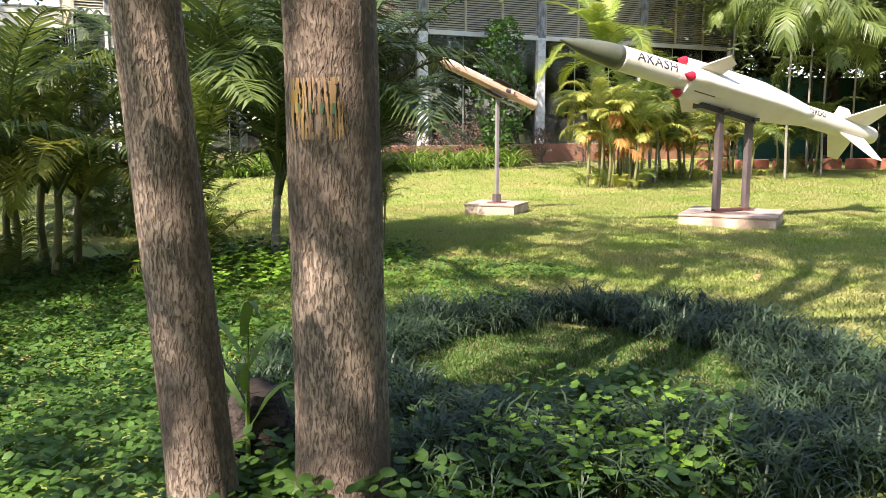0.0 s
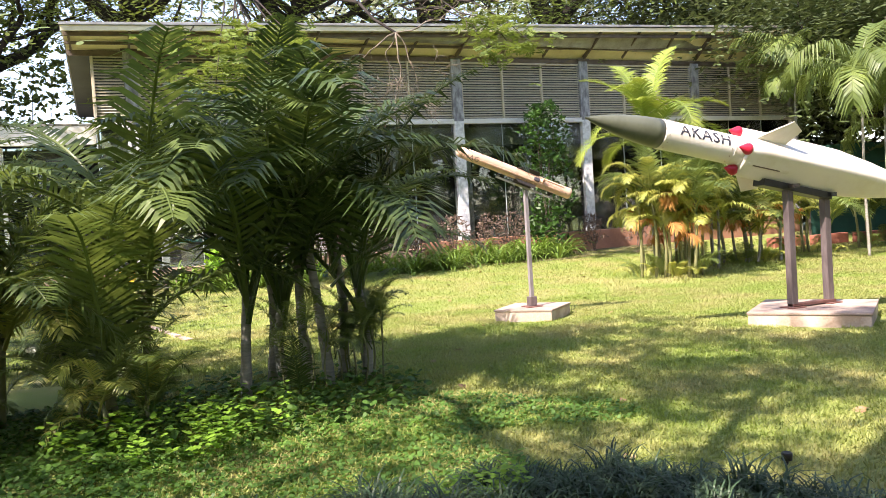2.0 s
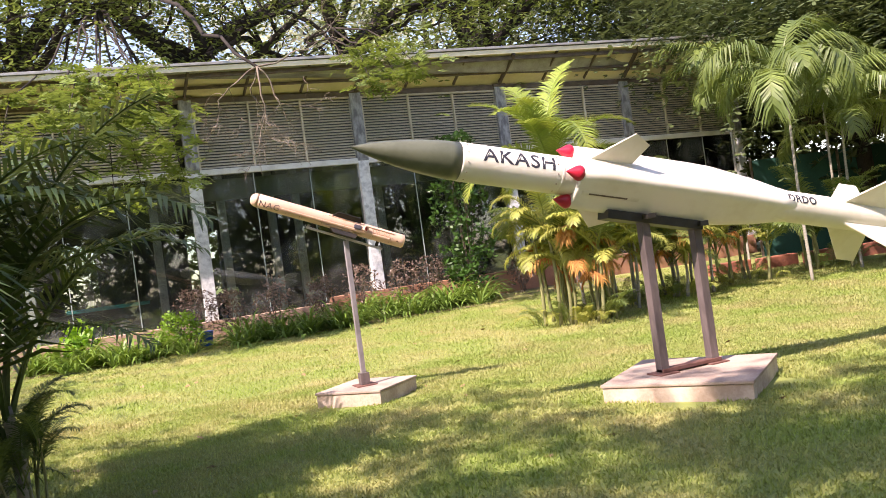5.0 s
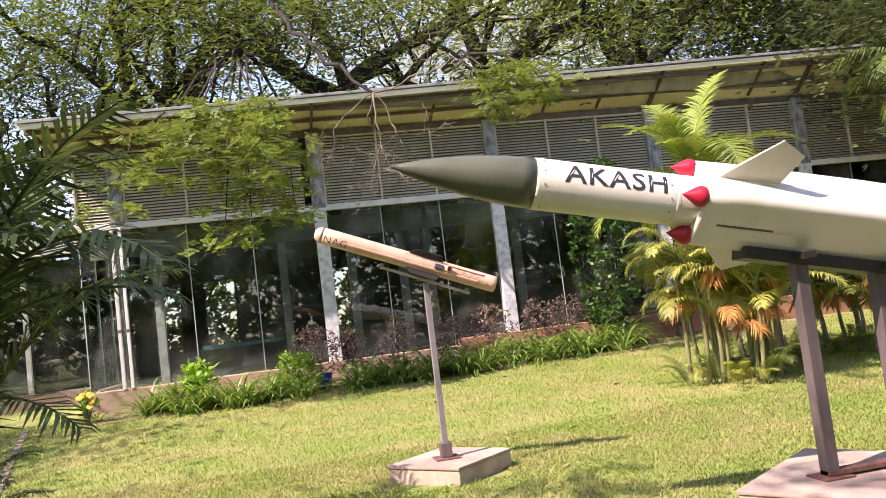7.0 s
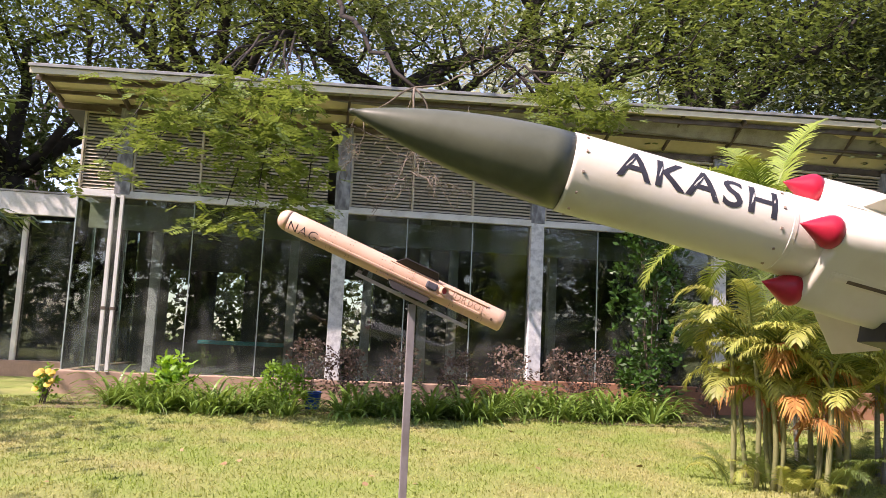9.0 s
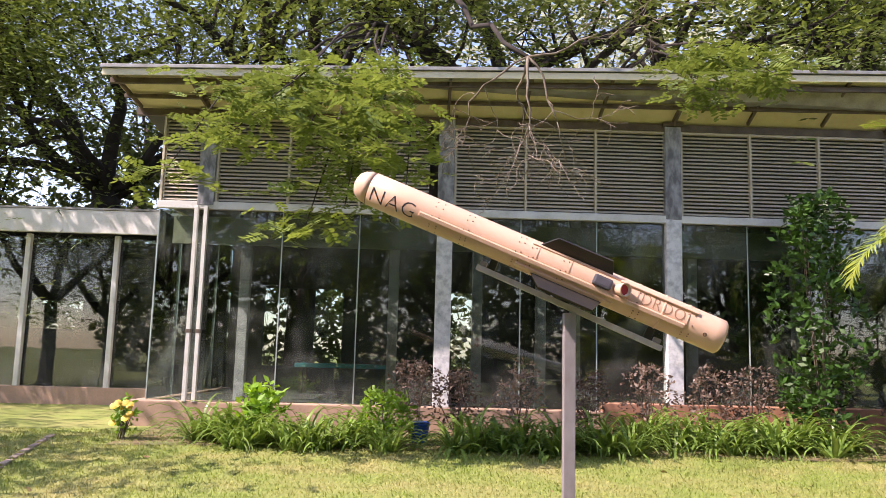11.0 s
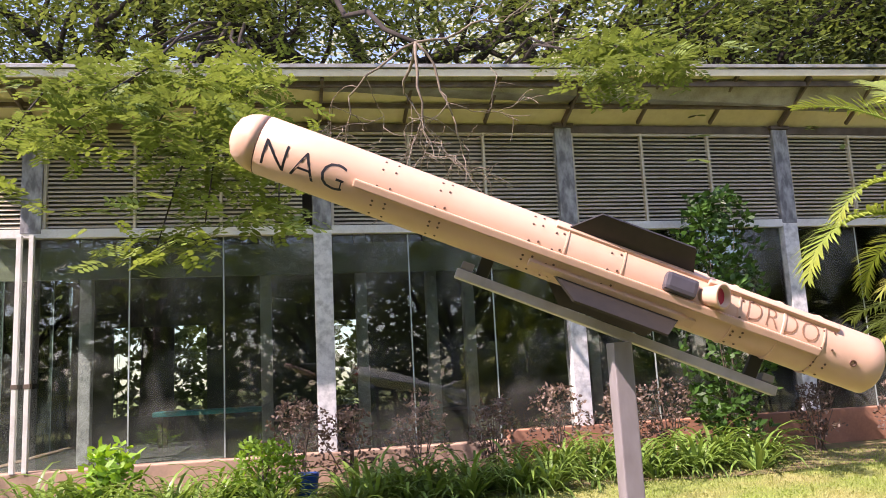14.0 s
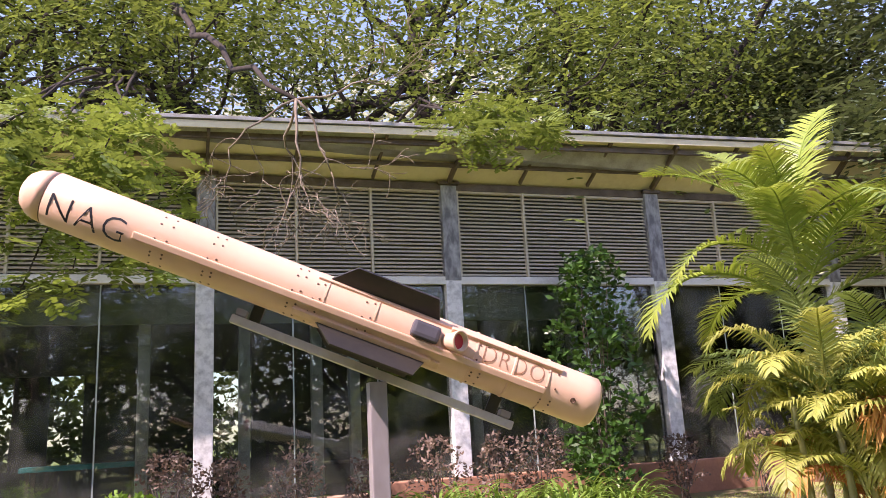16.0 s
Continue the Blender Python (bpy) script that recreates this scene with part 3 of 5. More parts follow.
def big_missile():
    tip = Vector((7.649, 8.526, 2.478))
    d = Vector((0.974, -0.077, -0.217)).normalized()
    r = 0.172
    ob = empty("missile", Matrix.Translation(tip) @ axes(d), "large white missile with olive nose and red intake cones", "missile")
    nose = [(0.0, 0.008), (0.01, 0.014)]
    nose += [(0.95 * u, r * (1 - (1 - u) ** 1.75) ** 0.85 if u > 0 else 0) for u in (0.03, 0.07, 0.12, 0.2, 0.3, 0.4, 0.5, 0.6, 0.7, 0.8, 0.9, 1.0)]
    part("nose_cone", lathe(nose, 40), M_NOSE, ob, "glossy olive-green pointed nose", smooth=True)
    length = 6.0
    body = [(0.951, r + 0.002), (0.97, r + 0.003), (1.9, r + 0.004), (2.0, r + 0.006), (3.9, r + 0.006), (4.3, r - 0.01), (5.2, r - 0.012), (5.7, r - 0.02), (5.95, r - 0.035), (length, r - 0.05)]
    part("body", lathe(body, 40), M_MISSILE, ob, "off-white body with faint stains", smooth=True)
    part("seam", lathe([(1.905, r + 0.004), (1.907, r + 0.0065), (1.925, r + 0.0065), (1.927, r + 0.004)], 40, False), M_MISSILE, ob)
    part("nozzle", lathe([(length + 0.001, 0.1), (length + 0.05, 0.11), (length + 0.052, 0.09), (length + 0.003, 0.07)], 24), M_BLACK, ob)
    # flared hull round four intake ducts, a rounded diamond in section

    def section(D, rd, n=64):
        out = []
        t0 = math.atan2(rd * 0.7071, D + rd * 0.7071)
        for q in range(n):
            th = 2 * math.pi * q / n
            near = (th + math.pi / 4) % (math.pi / 2) - math.pi / 4
            if abs(near) < t0:
                rr = D * math.cos(near) + math.sqrt(max(rd * rd - (D * math.sin(near)) ** 2, 0))
            else:
                rr = (D * 0.7071 + rd) / math.cos(math.pi / 4 - abs(near))
            out.append((rr * math.cos(th), rr * math.sin(th)))
        return out
    bm = bmesh.new()
    rings = []
    for s, D, rd in ((2.055, 0.218, 0.062), (2.075, 0.222, 0.070), (2.3, 0.225, 0.074), (3.3, 0.225, 0.074), (3.55, 0.22, 0.074), (4.1, 0.15, 0.08), (4.35, 0.10, 0.085), (4.6, 0.06, 0.092)):
        rings.append([bm.verts.new((s, y, z)) for y, z in section(D, rd)])
    for p, q in zip(rings, rings[1:]):
        for k in range(len(p)):
            j2 = (k + 1) % len(p)
            bm.faces.new((p[k], p[j2], q[j2], q[k]))
    bm.faces.new(rings[0])
    bm.faces.new(rings[-1])
    bmesh.ops.recalc_face_normals(bm, faces=bm.faces)
    part("hull", bm, M_MISSILE, ob, "broad off-white ramjet hull", smooth=True)
    for k in range(4):
        m = Matrix.Rotation(radians(90 * k), 4, "X") @ Matrix.Translation((0, 0, 0.228))
        part("cone", lathe([(1.905, 0.002), (1.915, 0.007), (2.005, 0.062), (2.02, 0.069), (2.036, 0.072), (2.052, 0.069), (2.07, 0.058)], 28), M_RED, ob, "glossy crimson intake cone", m=m, smooth=True)
    # wings and tail fins between the ducts

    def blade(root0, root1, tip0, tip1, inner, outer, thick, low=None):
        bm = bmesh.new()
        ring = []
        for s, z, t in ((root0, inner, thick), (tip0, outer, thick * 0.4), (tip1, low or outer, thick * 0.4), (root1, inner, thick)):
            ring.append((bm.verts.new((s, -t / 2, z)), bm.verts.new((s, t / 2, z))))
        for i in range(4):
            a, b = ring[i], ring[(i + 1) % 4]
            bm.faces.new((a[0], b[0], b[1], a[1]))
        bm.faces.new([q[0] for q in ring])
        bm.faces.new([q[1] for q in ring][::-1])
        bmesh.ops.recalc_face_normals(bm, faces=bm.faces)
        bmesh.ops.bevel(bm, geom=bm.edges[:], offset=0.004, segments=1, affect="EDGES")
        return bm
    for k in range(4):
        m = Matrix.Rotation(radians(45 + 90 * k), 4, "X")
        if k % 2 == 0:
            part("wing", blade(2.13, 2.59, 2.50, 2.69, r + 0.02, 0.56, 0.026, 0.46), M_MISSILE, ob, m=m)
        part("tail_fin", blade(5.15, 5.72, 5.62, 5.86, r - 0.03, 0.60, 0.026), M_MISSILE, ob, m=m)
        part("hub", box(2.1, -0.03, r - 0.01, 2.72, 0.03, r + 0.065, 0.02), M_MISSILE, ob, m=m)
    # hatch line, tunnel and letters on the side that faces south
    part("cable_tunnel", box(2.18, -0.010, 0.229, 2.58, 0.010, 0.238, 0.004), M_STEEL, ob, m=Matrix.Rotation(radians(135), 4, "X"))
    part("lettering", wrapped("AKASH", 0.19, 1.49, r + 0.005, radians(20), 0.0025, 1.10), M_LETTER, ob, "dark letters AKASH")
    part("lettering", wrapped("DRDO", 0.12, 4.6, r - 0.008, radians(22), 0.003, 0.95), M_LETTER, ob, "dark letters DRDO")
    for s in (1.0, 1.86, 4.5, 5.1):
        for k in range(12):
            part("screw", box(s - 0.005, -0.005, r + 0.002, s + 0.005, 0.005, r + 0.0085), M_BASETOP, ob, m=Matrix.Rotation(radians(30 * k + 8), 4, "X")) if s < 2 else None
    # support frame on the pedestal
    base = Vector((*AK_BASE, ground_z(*AK_BASE) + 0.177))
    st = empty("missile_stand", Matrix.Translation(base), "dark weathered steel stand with two tall legs", "stand")
    for x in (-0.285, 0.32):
        lean = Matrix.Translation((x, 0.06, 0))
        top = tip.z - base.z + (base.x + x - tip.x) / d.x * d.z - 0.33
        part("leg", box(-0.045, -0.045, 0, 0.045, 0.045, top, 0.006), M_LEG, st, m=lean)
        part("foot_plate", box(-0.11, -0.11, 0, 0.11, 0.11, 0.014, 0.003), M_RUST, st, m=lean)
        part("gusset", box(-0.05, -0.15, top + 0.002, 0.05, 0.15, top + 0.05, 0.004), M_BLACK, st, m=lean)
    part("foot_rail", box(-0.33, 0.0, 0.016, 0.38, 0.1, 0.05, 0.004), M_RUST, st, "rusty brown foot rail")
    mid = tip + d * 3.05
    local = st.matrix_world.inverted() @ (Matrix.Translation(mid) @ axes(d))
    part("cradle", box(-0.62, -0.1, -0.355, 0.42, 0.1, -0.27, 0.006), M_BLACK, st, "black cradle beam", m=local)


big_missile()


def small_missile():
    tip = Vector((7.247, 11.215, 2.407))
    end = Vector((8.94, 11.025, 1.70))
    d = (end - tip).normalized()
    length = (end - tip).length
    r = 0.080
    ob = empty("missile", Matrix.Translation(tip) @ axes(d), "slim tan missile with black fins and bolted panels", "missile")
    part("nose_cap", lathe([(0, 0.002), (0.004, 0.03), (0.015, 0.052), (0.035, 0.068), (0.06, 0.077), (0.085, r)], 36), M_NAG, ob, "rounded tan nose cap", smooth=True)
    part("body", lathe([(0.088, r - 0.001), (0.09, r + 0.001), (0.3, r + 0.002), (length - 0.05, r), (length - 0.012, r), (length, r - 0.012)], 36), M_NAG, ob, smooth=True)
    part("seam", lathe([(0.0865, r - 0.003), (0.0865, r + 0.0005), (0.089, r + 0.0005), (0.089, r - 0.003)], 36, False), M_BOLT, ob)
    part("tail_ring", lathe([(length - 0.3, r), (length - 0.298, r + 0.003), (length - 0.292, r + 0.003), (length - 0.29, r)], 36, False), M_NAG, ob)
    part("tail_plug", lathe([(length - 0.008, 0.04), (length + 0.006, 0.04), (length + 0.006, 0.03), (length - 0.004, 0.025)], 20), M_BOLT, ob)
    spin = lambda deg: Matrix.Rotation(radians(deg), 4, "X")
    # angle 90 faces the south side, 0 is up
    for k, (s0, s1, deg) in enumerate(((0.36, 1.66, 110), (0.36, 1.66, -70), (1.33, 1.70, 52), (0.86, 1.30, 138))):
        part("strake", box(s0, -0.011, r - 0.004, s1, 0.011, r + 0.013, 0.004), M_NAG, ob, m=spin(deg))
    # folded black fins in bays
    for deg in (42, 145, 222, 318):
        bm = bmesh.new()
        pts = [(0.93, 0.0), (1.00, 0.075), (1.26, 0.075), (1.29, 0.0)]
        lo = [bm.verts.new((s, -0.004, r + z)) for s, z in pts]
        hi = [bm.verts.new((s, 0.004, r + z)) for s, z in pts]
        bm.faces.new(lo)
        bm.faces.new(hi[::-1])
        for i in range(4):
            j = (i + 1) % 4
            bm.faces.new((lo[i], hi[i], hi[j], lo[j]))
        bmesh.ops.recalc_face_normals(bm, faces=bm.faces)
        part("fin", bm, M_BLACK, ob, "black folding fin", m=spin(deg))
        part("fin_root", box(0.9, -0.016, r - 0.004, 1.33, 0.016, r + 0.007, 0.003), M_NAG, ob, m=spin(deg))
    # side exhaust
    for deg in (83, 263):
        place = spin(deg) @ Matrix.Translation((1.325, 0, r - 0.016)) @ Matrix.Rotation(radians(-58), 4, "Y")
        ex = part("exhaust", lathe([(0.0, 0.024), (0.03, 0.026), (0.062, 0.033), (0.066, 0.033), (0.067, 0.027), (0.03, 0.018), (0.02, 0.004)], 24), M_NAG, ob, "flared side exhaust", m=place, smooth=True)
        part("bore", lathe([(0.04, 0.021), (0.052, 0.0235), (0.052, 0.003)], 20), M_RED, ex, "red bore cover")
        part("collar", box(1.21, -0.026, r - 0.012, 1.30, 0.026, r + 0.022, 0.012), M_COLLAR, ob, "dark grey collar", m=spin(deg))
    # bolts
    bolt = lathe([(0, 0.0034), (0.001, 0.0034), (0.002, 0.002), (0.002, 0.0005)], 8)
    bolt_mesh = bpy.data.meshes.new("bolt")
    bolt.to_mesh(bolt_mesh)
    bolt.free()
    bolt_mesh.materials.append(M_BOLT)
    up = Matrix.Rotation(radians(-90), 4, "Y")
    for s0 in (0.42, 0.455, 0.58, 0.605, 0.84, 0.865, 0.905, 0.925, 1.06, 1.085, 1.43, 1.455, 1.66, 1.69):
        for deg in (40, 62, 96, 126, 136, 160, -40, -80, 200):
            child("bolt", bolt_mesh, ob, spin(deg + (s0 * 130) % 7) @ Matrix.Translation((s0, 0, r + 0.0015)) @ up)
    # thin panel joints
    for s0 in (0.935, 1.095, 1.42, 1.66):
        bm = lathe([(s0, r + 0.001), (s0, r + 0.0035), (s0 + 0.004, r + 0.0035), (s0 + 0.004, r + 0.001)], 36, False)
        part("panel_joint", bm, M_NAG, ob)
    part("lettering", wrapped("NAG", 0.106, 0.222, r + 0.0016, radians(-26), -0.0014, 1.0), M_LETTER, ob, "dark painted letters NAG")
    part("lettering", wrapped("DRDO", 0.08, 1.545, r + 0.001, radians(9), -0.0016, 0.86), M_BROWNLETTER, ob, "faded brown letters DRDO")
    part("lug", lathe([(0, 0.009), (0.005, 0.009), (0.005, 0.006), (0.001, 0.004)], 16), M_BOLT, ob, m=spin(108) @ Matrix.Translation((length - 0.09, 0, r - 0.002)) @ up)
    # stand: pole, sloped rail, two hangers
    foot = Vector((8.27, 11.145, ground_z(*NAG_BASE) + 0.177))
    st = empty("missile_stand", Matrix.Translation(foot), "slim grey steel pole with a sloped rail", "stand")
    rail_a, rail_b = Vector((7.857, 11.205, 2.006)), Vector((8.667, 11.09, 1.655))
    h = 1.80 - foot.z
    part("pole", box(-0.027, -0.027, 0.0, 0.027, 0.027, h, 0.004), M_POST, st)
    part("socket", box(-0.055, -0.055, 0.016, 0.055, 0.055, 0.15, 0.004), M_LEG, st)
    part("foot_plate", box(-0.12, -0.12, 0, 0.12, 0.12, 0.014, 0.003), M_RUST, st)
    rd = rail_b - rail_a
    rm = st.matrix_world.inverted() @ Matrix.Translation(rail_a) @ axes(rd)
    rail = part("rail", box(-0.02, -0.017, -0.014, rd.length + 0.02, 0.017, 0.012, 0.003), M_RAIL, st, "pale grey sloped rail", m=rm)
    for s in (0.0, rd.length - 0.02):
        part("rail_end", box(s - 0.012, -0.022, 0.014, s + 0.022, 0.022, 0.035, 0.003), M_POST, rail)
    for s in (0.05, rd.length - 0.06):
        p = rail_a + rd.normalized() * s
        axis_p = tip + d * ((p - tip).dot(d))
        v = axis_p - p
        hm = st.matrix_world.inverted() @ Matrix.Translation(p) @ axes(v, (0.3, 1, 0.2))
        part("hanger", box(0.005, -0.018, -0.01, v.length - r + 0.012, 0.018, 0.01, 0.003), M_BLACK, st, "black hanger strap", m=hm)


small_missile()

# ---- plants ----
rng = np.random.default_rng(7)


def turned(quads, m):
    q = np.asarray(quads, dtype=np.float64)
    a = np.array(m.to_3x3())
    return q @ a.T + np.array(m.translation)


def frond_mesh(name, mat, length, droop, width, count, leaflet_droop, seed, wide=0.03, start=66):
    """A feather palm leaf along +x, rising and bending over; paired narrow leaflets."""
    g = np.random.default_rng(seed)
    n = 14
    pts, ang = [Vector((0, 0, 0))], radians(start)
    for i in range(n):
        ang -= droop * (0.4 + 1.2 * i / n) / n
        pts.append(pts[-1] + Vector((math.cos(ang), 0.02 * math.sin(i), math.sin(ang))) * length / n)
    verts, faces = tube(pts, [0.016 * (1 - i / (n + 1)) + 0.003 for i in range(n + 1)], 5)
    verts = [tuple(v) for v in verts]
    for i in range(count):
        u = 0.18 + 0.82 * (i + 0.5) / count
        k = min(int(u * n), n - 1)
        f = u * n - k
        p = pts[k].lerp(pts[k + 1], f)
        t = (pts[k + 1] - pts[k]).normalized()
        up = Vector((-t.z, 0, t.x))
        size = width * (math.sin(math.pi * min(u * 0.85 + 0.12, 1.0)) ** 0.6) * g.uniform(0.85, 1.1)
        for s in (-1, 1):
            fwd = 0.38 + 0.6 * u + g.normal(0, 0.07)
            way = (t * fwd + Vector((0, s, 0)) + up * g.uniform(0.12, 0.42)).normalized()
            side = way.cross(up).normalized()
            dr = leaflet_droop * g.uniform(0.7, 1.4)
            a = p
            b = p + way * size * 0.5 + Vector((0, 0, -0.10 * dr * size))
            c = p + way * size * 0.92 + Vector((0, 0, -0.75 * dr * size))
            w = wide * g.uniform(0.8, 1.2)
            o = len(verts)
            verts += [tuple(a - side * w * 0.35), tuple(a + side * w * 0.35), tuple(b + side * w * 0.5), tuple(b - side * w * 0.5), tuple(c)]
            faces += [(o, o + 1, o + 2, o + 3), (o + 3, o + 2, o + 4)]
    return mesh_of(name, verts, faces, mat)


FRONDS = {
    # dark and sunny fronds carry shade and sunlight in their leaf colour
    "dark": [frond_mesh("frond", M_PALMSHADE, 1.75, 1.15 + 0.36 * k, 0.50, 38, 0.45, 20 + k, 0.023, 80) for k in range(4)],
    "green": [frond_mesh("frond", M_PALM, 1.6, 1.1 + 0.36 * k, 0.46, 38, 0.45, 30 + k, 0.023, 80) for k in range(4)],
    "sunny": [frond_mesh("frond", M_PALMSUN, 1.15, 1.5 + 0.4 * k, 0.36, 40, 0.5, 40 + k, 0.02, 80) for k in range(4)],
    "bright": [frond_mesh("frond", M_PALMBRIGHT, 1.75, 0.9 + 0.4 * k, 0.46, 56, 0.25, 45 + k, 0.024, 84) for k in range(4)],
    "dry": [frond_mesh("frond", M_PALMDRY, 0.85, 2.4, 0.3, 28, 1.0, 50, 0.024)],
    "royal": [frond_mesh("frond", M_PALM, 2.2, 2.2 + 0.35 * k, 0.68, 48, 1.0, 60 + k, 0.036) for k in range(4)],
}


def cane_mesh(h, r0, r1, bend, mat, sides=8):
    pts, rad = [], []
    n = max(6, int(h / 0.12))
    for i in range(n + 1):
        u = i / n
        pts.append((bend * u * u, 0.06 * math.sin(u * 3), h * u))
        rad.append((r0 + (r1 - r0) * u) * (1.12 if i % 2 == 0 else 1.0))
    v, f = tube(pts, rad, sides)
    return mesh_of("cane", v, f, mat, True), Vector(pts[-1])


def areca(name, x, y, stems, height, spread, kinds, label, per=6, cane=None, scale=1.0, seed=0, dry=0, low=0, plan=None, lifts=(-34, 8)):
    g = np.random.default_rng(seed)
    ob = empty(name, Matrix.Translation((x, y, ground_z(x, y) - 0.03)), label, "palm", "garden palms")
    for s in range(stems):
        a = 2 * math.pi * s / stems + g.uniform(-0.4, 0.4)
        rad = spread * g.uniform(0.15, 1.0) ** 0.7 if stems > 1 else 0
        h = height * g.uniform(0.55, 1.0) if stems > 1 else height
        place = (rad * math.cos(a), rad * math.sin(a), 0)
        if plan:
            place, h = (plan[s][0], plan[s][1], 0), plan[s][2]
        mesh, top = cane_mesh(h, 0.034 * scale, 0.024 * scale, g.uniform(0.05, 0.3) * h / 3 if stems > 1 else 0.02, cane or M_CANE)
        m = Matrix.Translation(place) @ Matrix.Rotation(a, 4, "Z")
        child("cane", mesh, ob, m)
        for k in range(per):
            pick = kinds[int(g.integers(len(kinds)))]
            mesh2 = FRONDS[pick][int(g.integers(len(FRONDS[pick])))]
            az = 2.4 * k + g.uniform(-0.4, 0.4)
            lift = radians(g.uniform(*lifts) if k else lifts[1])
            sc = scale * g.uniform(0.75, 1.1)
            child("frond", mesh2, ob, m @ Matrix.Translation(top - Vector((0, 0, 0.05 * k))) @ Matrix.Rotation(az, 4, "Z") @ Matrix.Rotation(-lift, 4, "Y") @ Matrix.Scale(sc, 4))
    for k in range(dry):
        az = g.uniform(0, 6.3)
        child("dry_frond", FRONDS["dry"][0], ob, Matrix.Translation((0.2 * math.cos(az), 0.2 * math.sin(az), height * g.uniform(0.25, 0.7))) @ Matrix.Rotation(az, 4, "Z"), "withered orange frond")
    for k in range(low):
        az = g.uniform(0, 6.3)
        rr = spread * g.uniform(0.3, 1.0)
        pick = kinds[int(g.integers(len(kinds)))]
        child("frond", FRONDS[pick][k % 4], ob, Matrix.Translation((rr * math.cos(az), rr * math.sin(az), 0)) @ Matrix.Rotation(az, 4, "Z") @ Matrix.Scale(0.5 * min(scale, 1.0) * g.uniform(0.6, 1.1), 4))
    return ob


CLUMP = areca("areca_palm", 4.3, 8.4, 7, 1.3, 0.62, ["dark", "dark", "dark", "green"], "dense areca palm clump in shade-darkened green with bare grey canes", 6, M_CANEPALE, 1.58, 3, low=2, lifts=(-16, 8),
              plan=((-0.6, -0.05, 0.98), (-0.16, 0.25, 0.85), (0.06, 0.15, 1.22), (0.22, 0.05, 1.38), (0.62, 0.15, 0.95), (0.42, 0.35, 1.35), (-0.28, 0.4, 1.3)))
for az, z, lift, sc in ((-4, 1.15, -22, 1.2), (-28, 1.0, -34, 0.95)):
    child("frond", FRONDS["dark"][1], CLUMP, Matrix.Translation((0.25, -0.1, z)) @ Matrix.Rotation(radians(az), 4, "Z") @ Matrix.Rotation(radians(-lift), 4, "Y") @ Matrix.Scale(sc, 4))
areca("areca_palm", 4.85, 8.5, 10, 0.75, 0.26, ["dark", "green"], "low bushy young areca palm beside the clump", 5, seed=4, low=10, scale=0.32)
areca("areca_palm", 4.2, 8.2, 5, 0.7, 0.4, ["green"], "thin young areca shoots among the canes", 3, seed=6, scale=0.32)
areca("areca_palm", 2.88, 8.35, 2, 1.35, 0.12, ["green"], "slender young areca palm with fresh green fronds", 8, seed=5, low=5, scale=1.45, lifts=(-18, 6), plan=((0, 0, 1.35), (-0.3, -0.2, 0.55)))
areca("areca_palm", 2.55, 7.7, 3, 0.4, 0.3, ["green", "sunny"], "small sunlit palm seedlings in the ground cover", 6, seed=7, low=6, scale=0.6)
areca("areca_palm", 1.0, 8.6, 8, 1.35, 0.7, ["green", "green", "sunny"], "areca palm clump in light shade", 6, seed=8, low=16, scale=1.3)
areca("areca_palm", -0.3, 7.6, 6, 1.3, 0.6, ["green", "sunny"], "areca palm clump beside the ground cover", 6, seed=10, low=12, scale=1.3)
areca("areca_palm", -1.6, 7.0, 7, 1.5, 0.7, ["green", "sunny"], "sunlit areca palm clump beside the lawn", 7, seed=9, low=12, scale=1.3)
areca("areca_palm", 2.1, 11.4, 6, 0.45, 0.4, ["dark"], "low bushy palm in shade-darkened green at the bed edge", 9, scale=0.7, seed=12, low=14)
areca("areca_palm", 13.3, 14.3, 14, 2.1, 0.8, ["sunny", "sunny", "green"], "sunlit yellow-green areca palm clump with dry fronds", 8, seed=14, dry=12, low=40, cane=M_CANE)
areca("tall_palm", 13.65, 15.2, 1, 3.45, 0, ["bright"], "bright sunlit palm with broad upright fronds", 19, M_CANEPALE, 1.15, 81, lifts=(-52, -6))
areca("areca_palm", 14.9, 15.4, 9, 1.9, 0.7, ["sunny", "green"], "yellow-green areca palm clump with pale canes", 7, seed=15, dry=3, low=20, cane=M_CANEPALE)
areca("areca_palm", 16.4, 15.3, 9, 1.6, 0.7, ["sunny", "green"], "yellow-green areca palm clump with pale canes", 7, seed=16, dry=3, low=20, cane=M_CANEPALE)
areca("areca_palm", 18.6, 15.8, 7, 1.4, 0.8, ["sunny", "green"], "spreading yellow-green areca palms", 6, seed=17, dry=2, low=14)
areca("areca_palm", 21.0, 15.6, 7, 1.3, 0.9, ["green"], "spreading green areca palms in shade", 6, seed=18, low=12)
for k, (x, y, h) in enumerate(((14.75, 15.1, 1.9), (18.6, 13.9, 4.3), (20.9, 14.6, 3.6), (22.8, 16.6, 4.9), (24.4, 14.0, 4.0), (21.5, 18.5, 5.2), (25.5, 17.0, 5.0))):
    areca("tall_palm", x, y, 1, h, 0, ["royal"] if k else ["sunny"], "tall single palm with a pale ringed trunk", 13, M_CANEPALE, 1.0 if k else 0.7, 70 + k, lifts=(-30, 24))


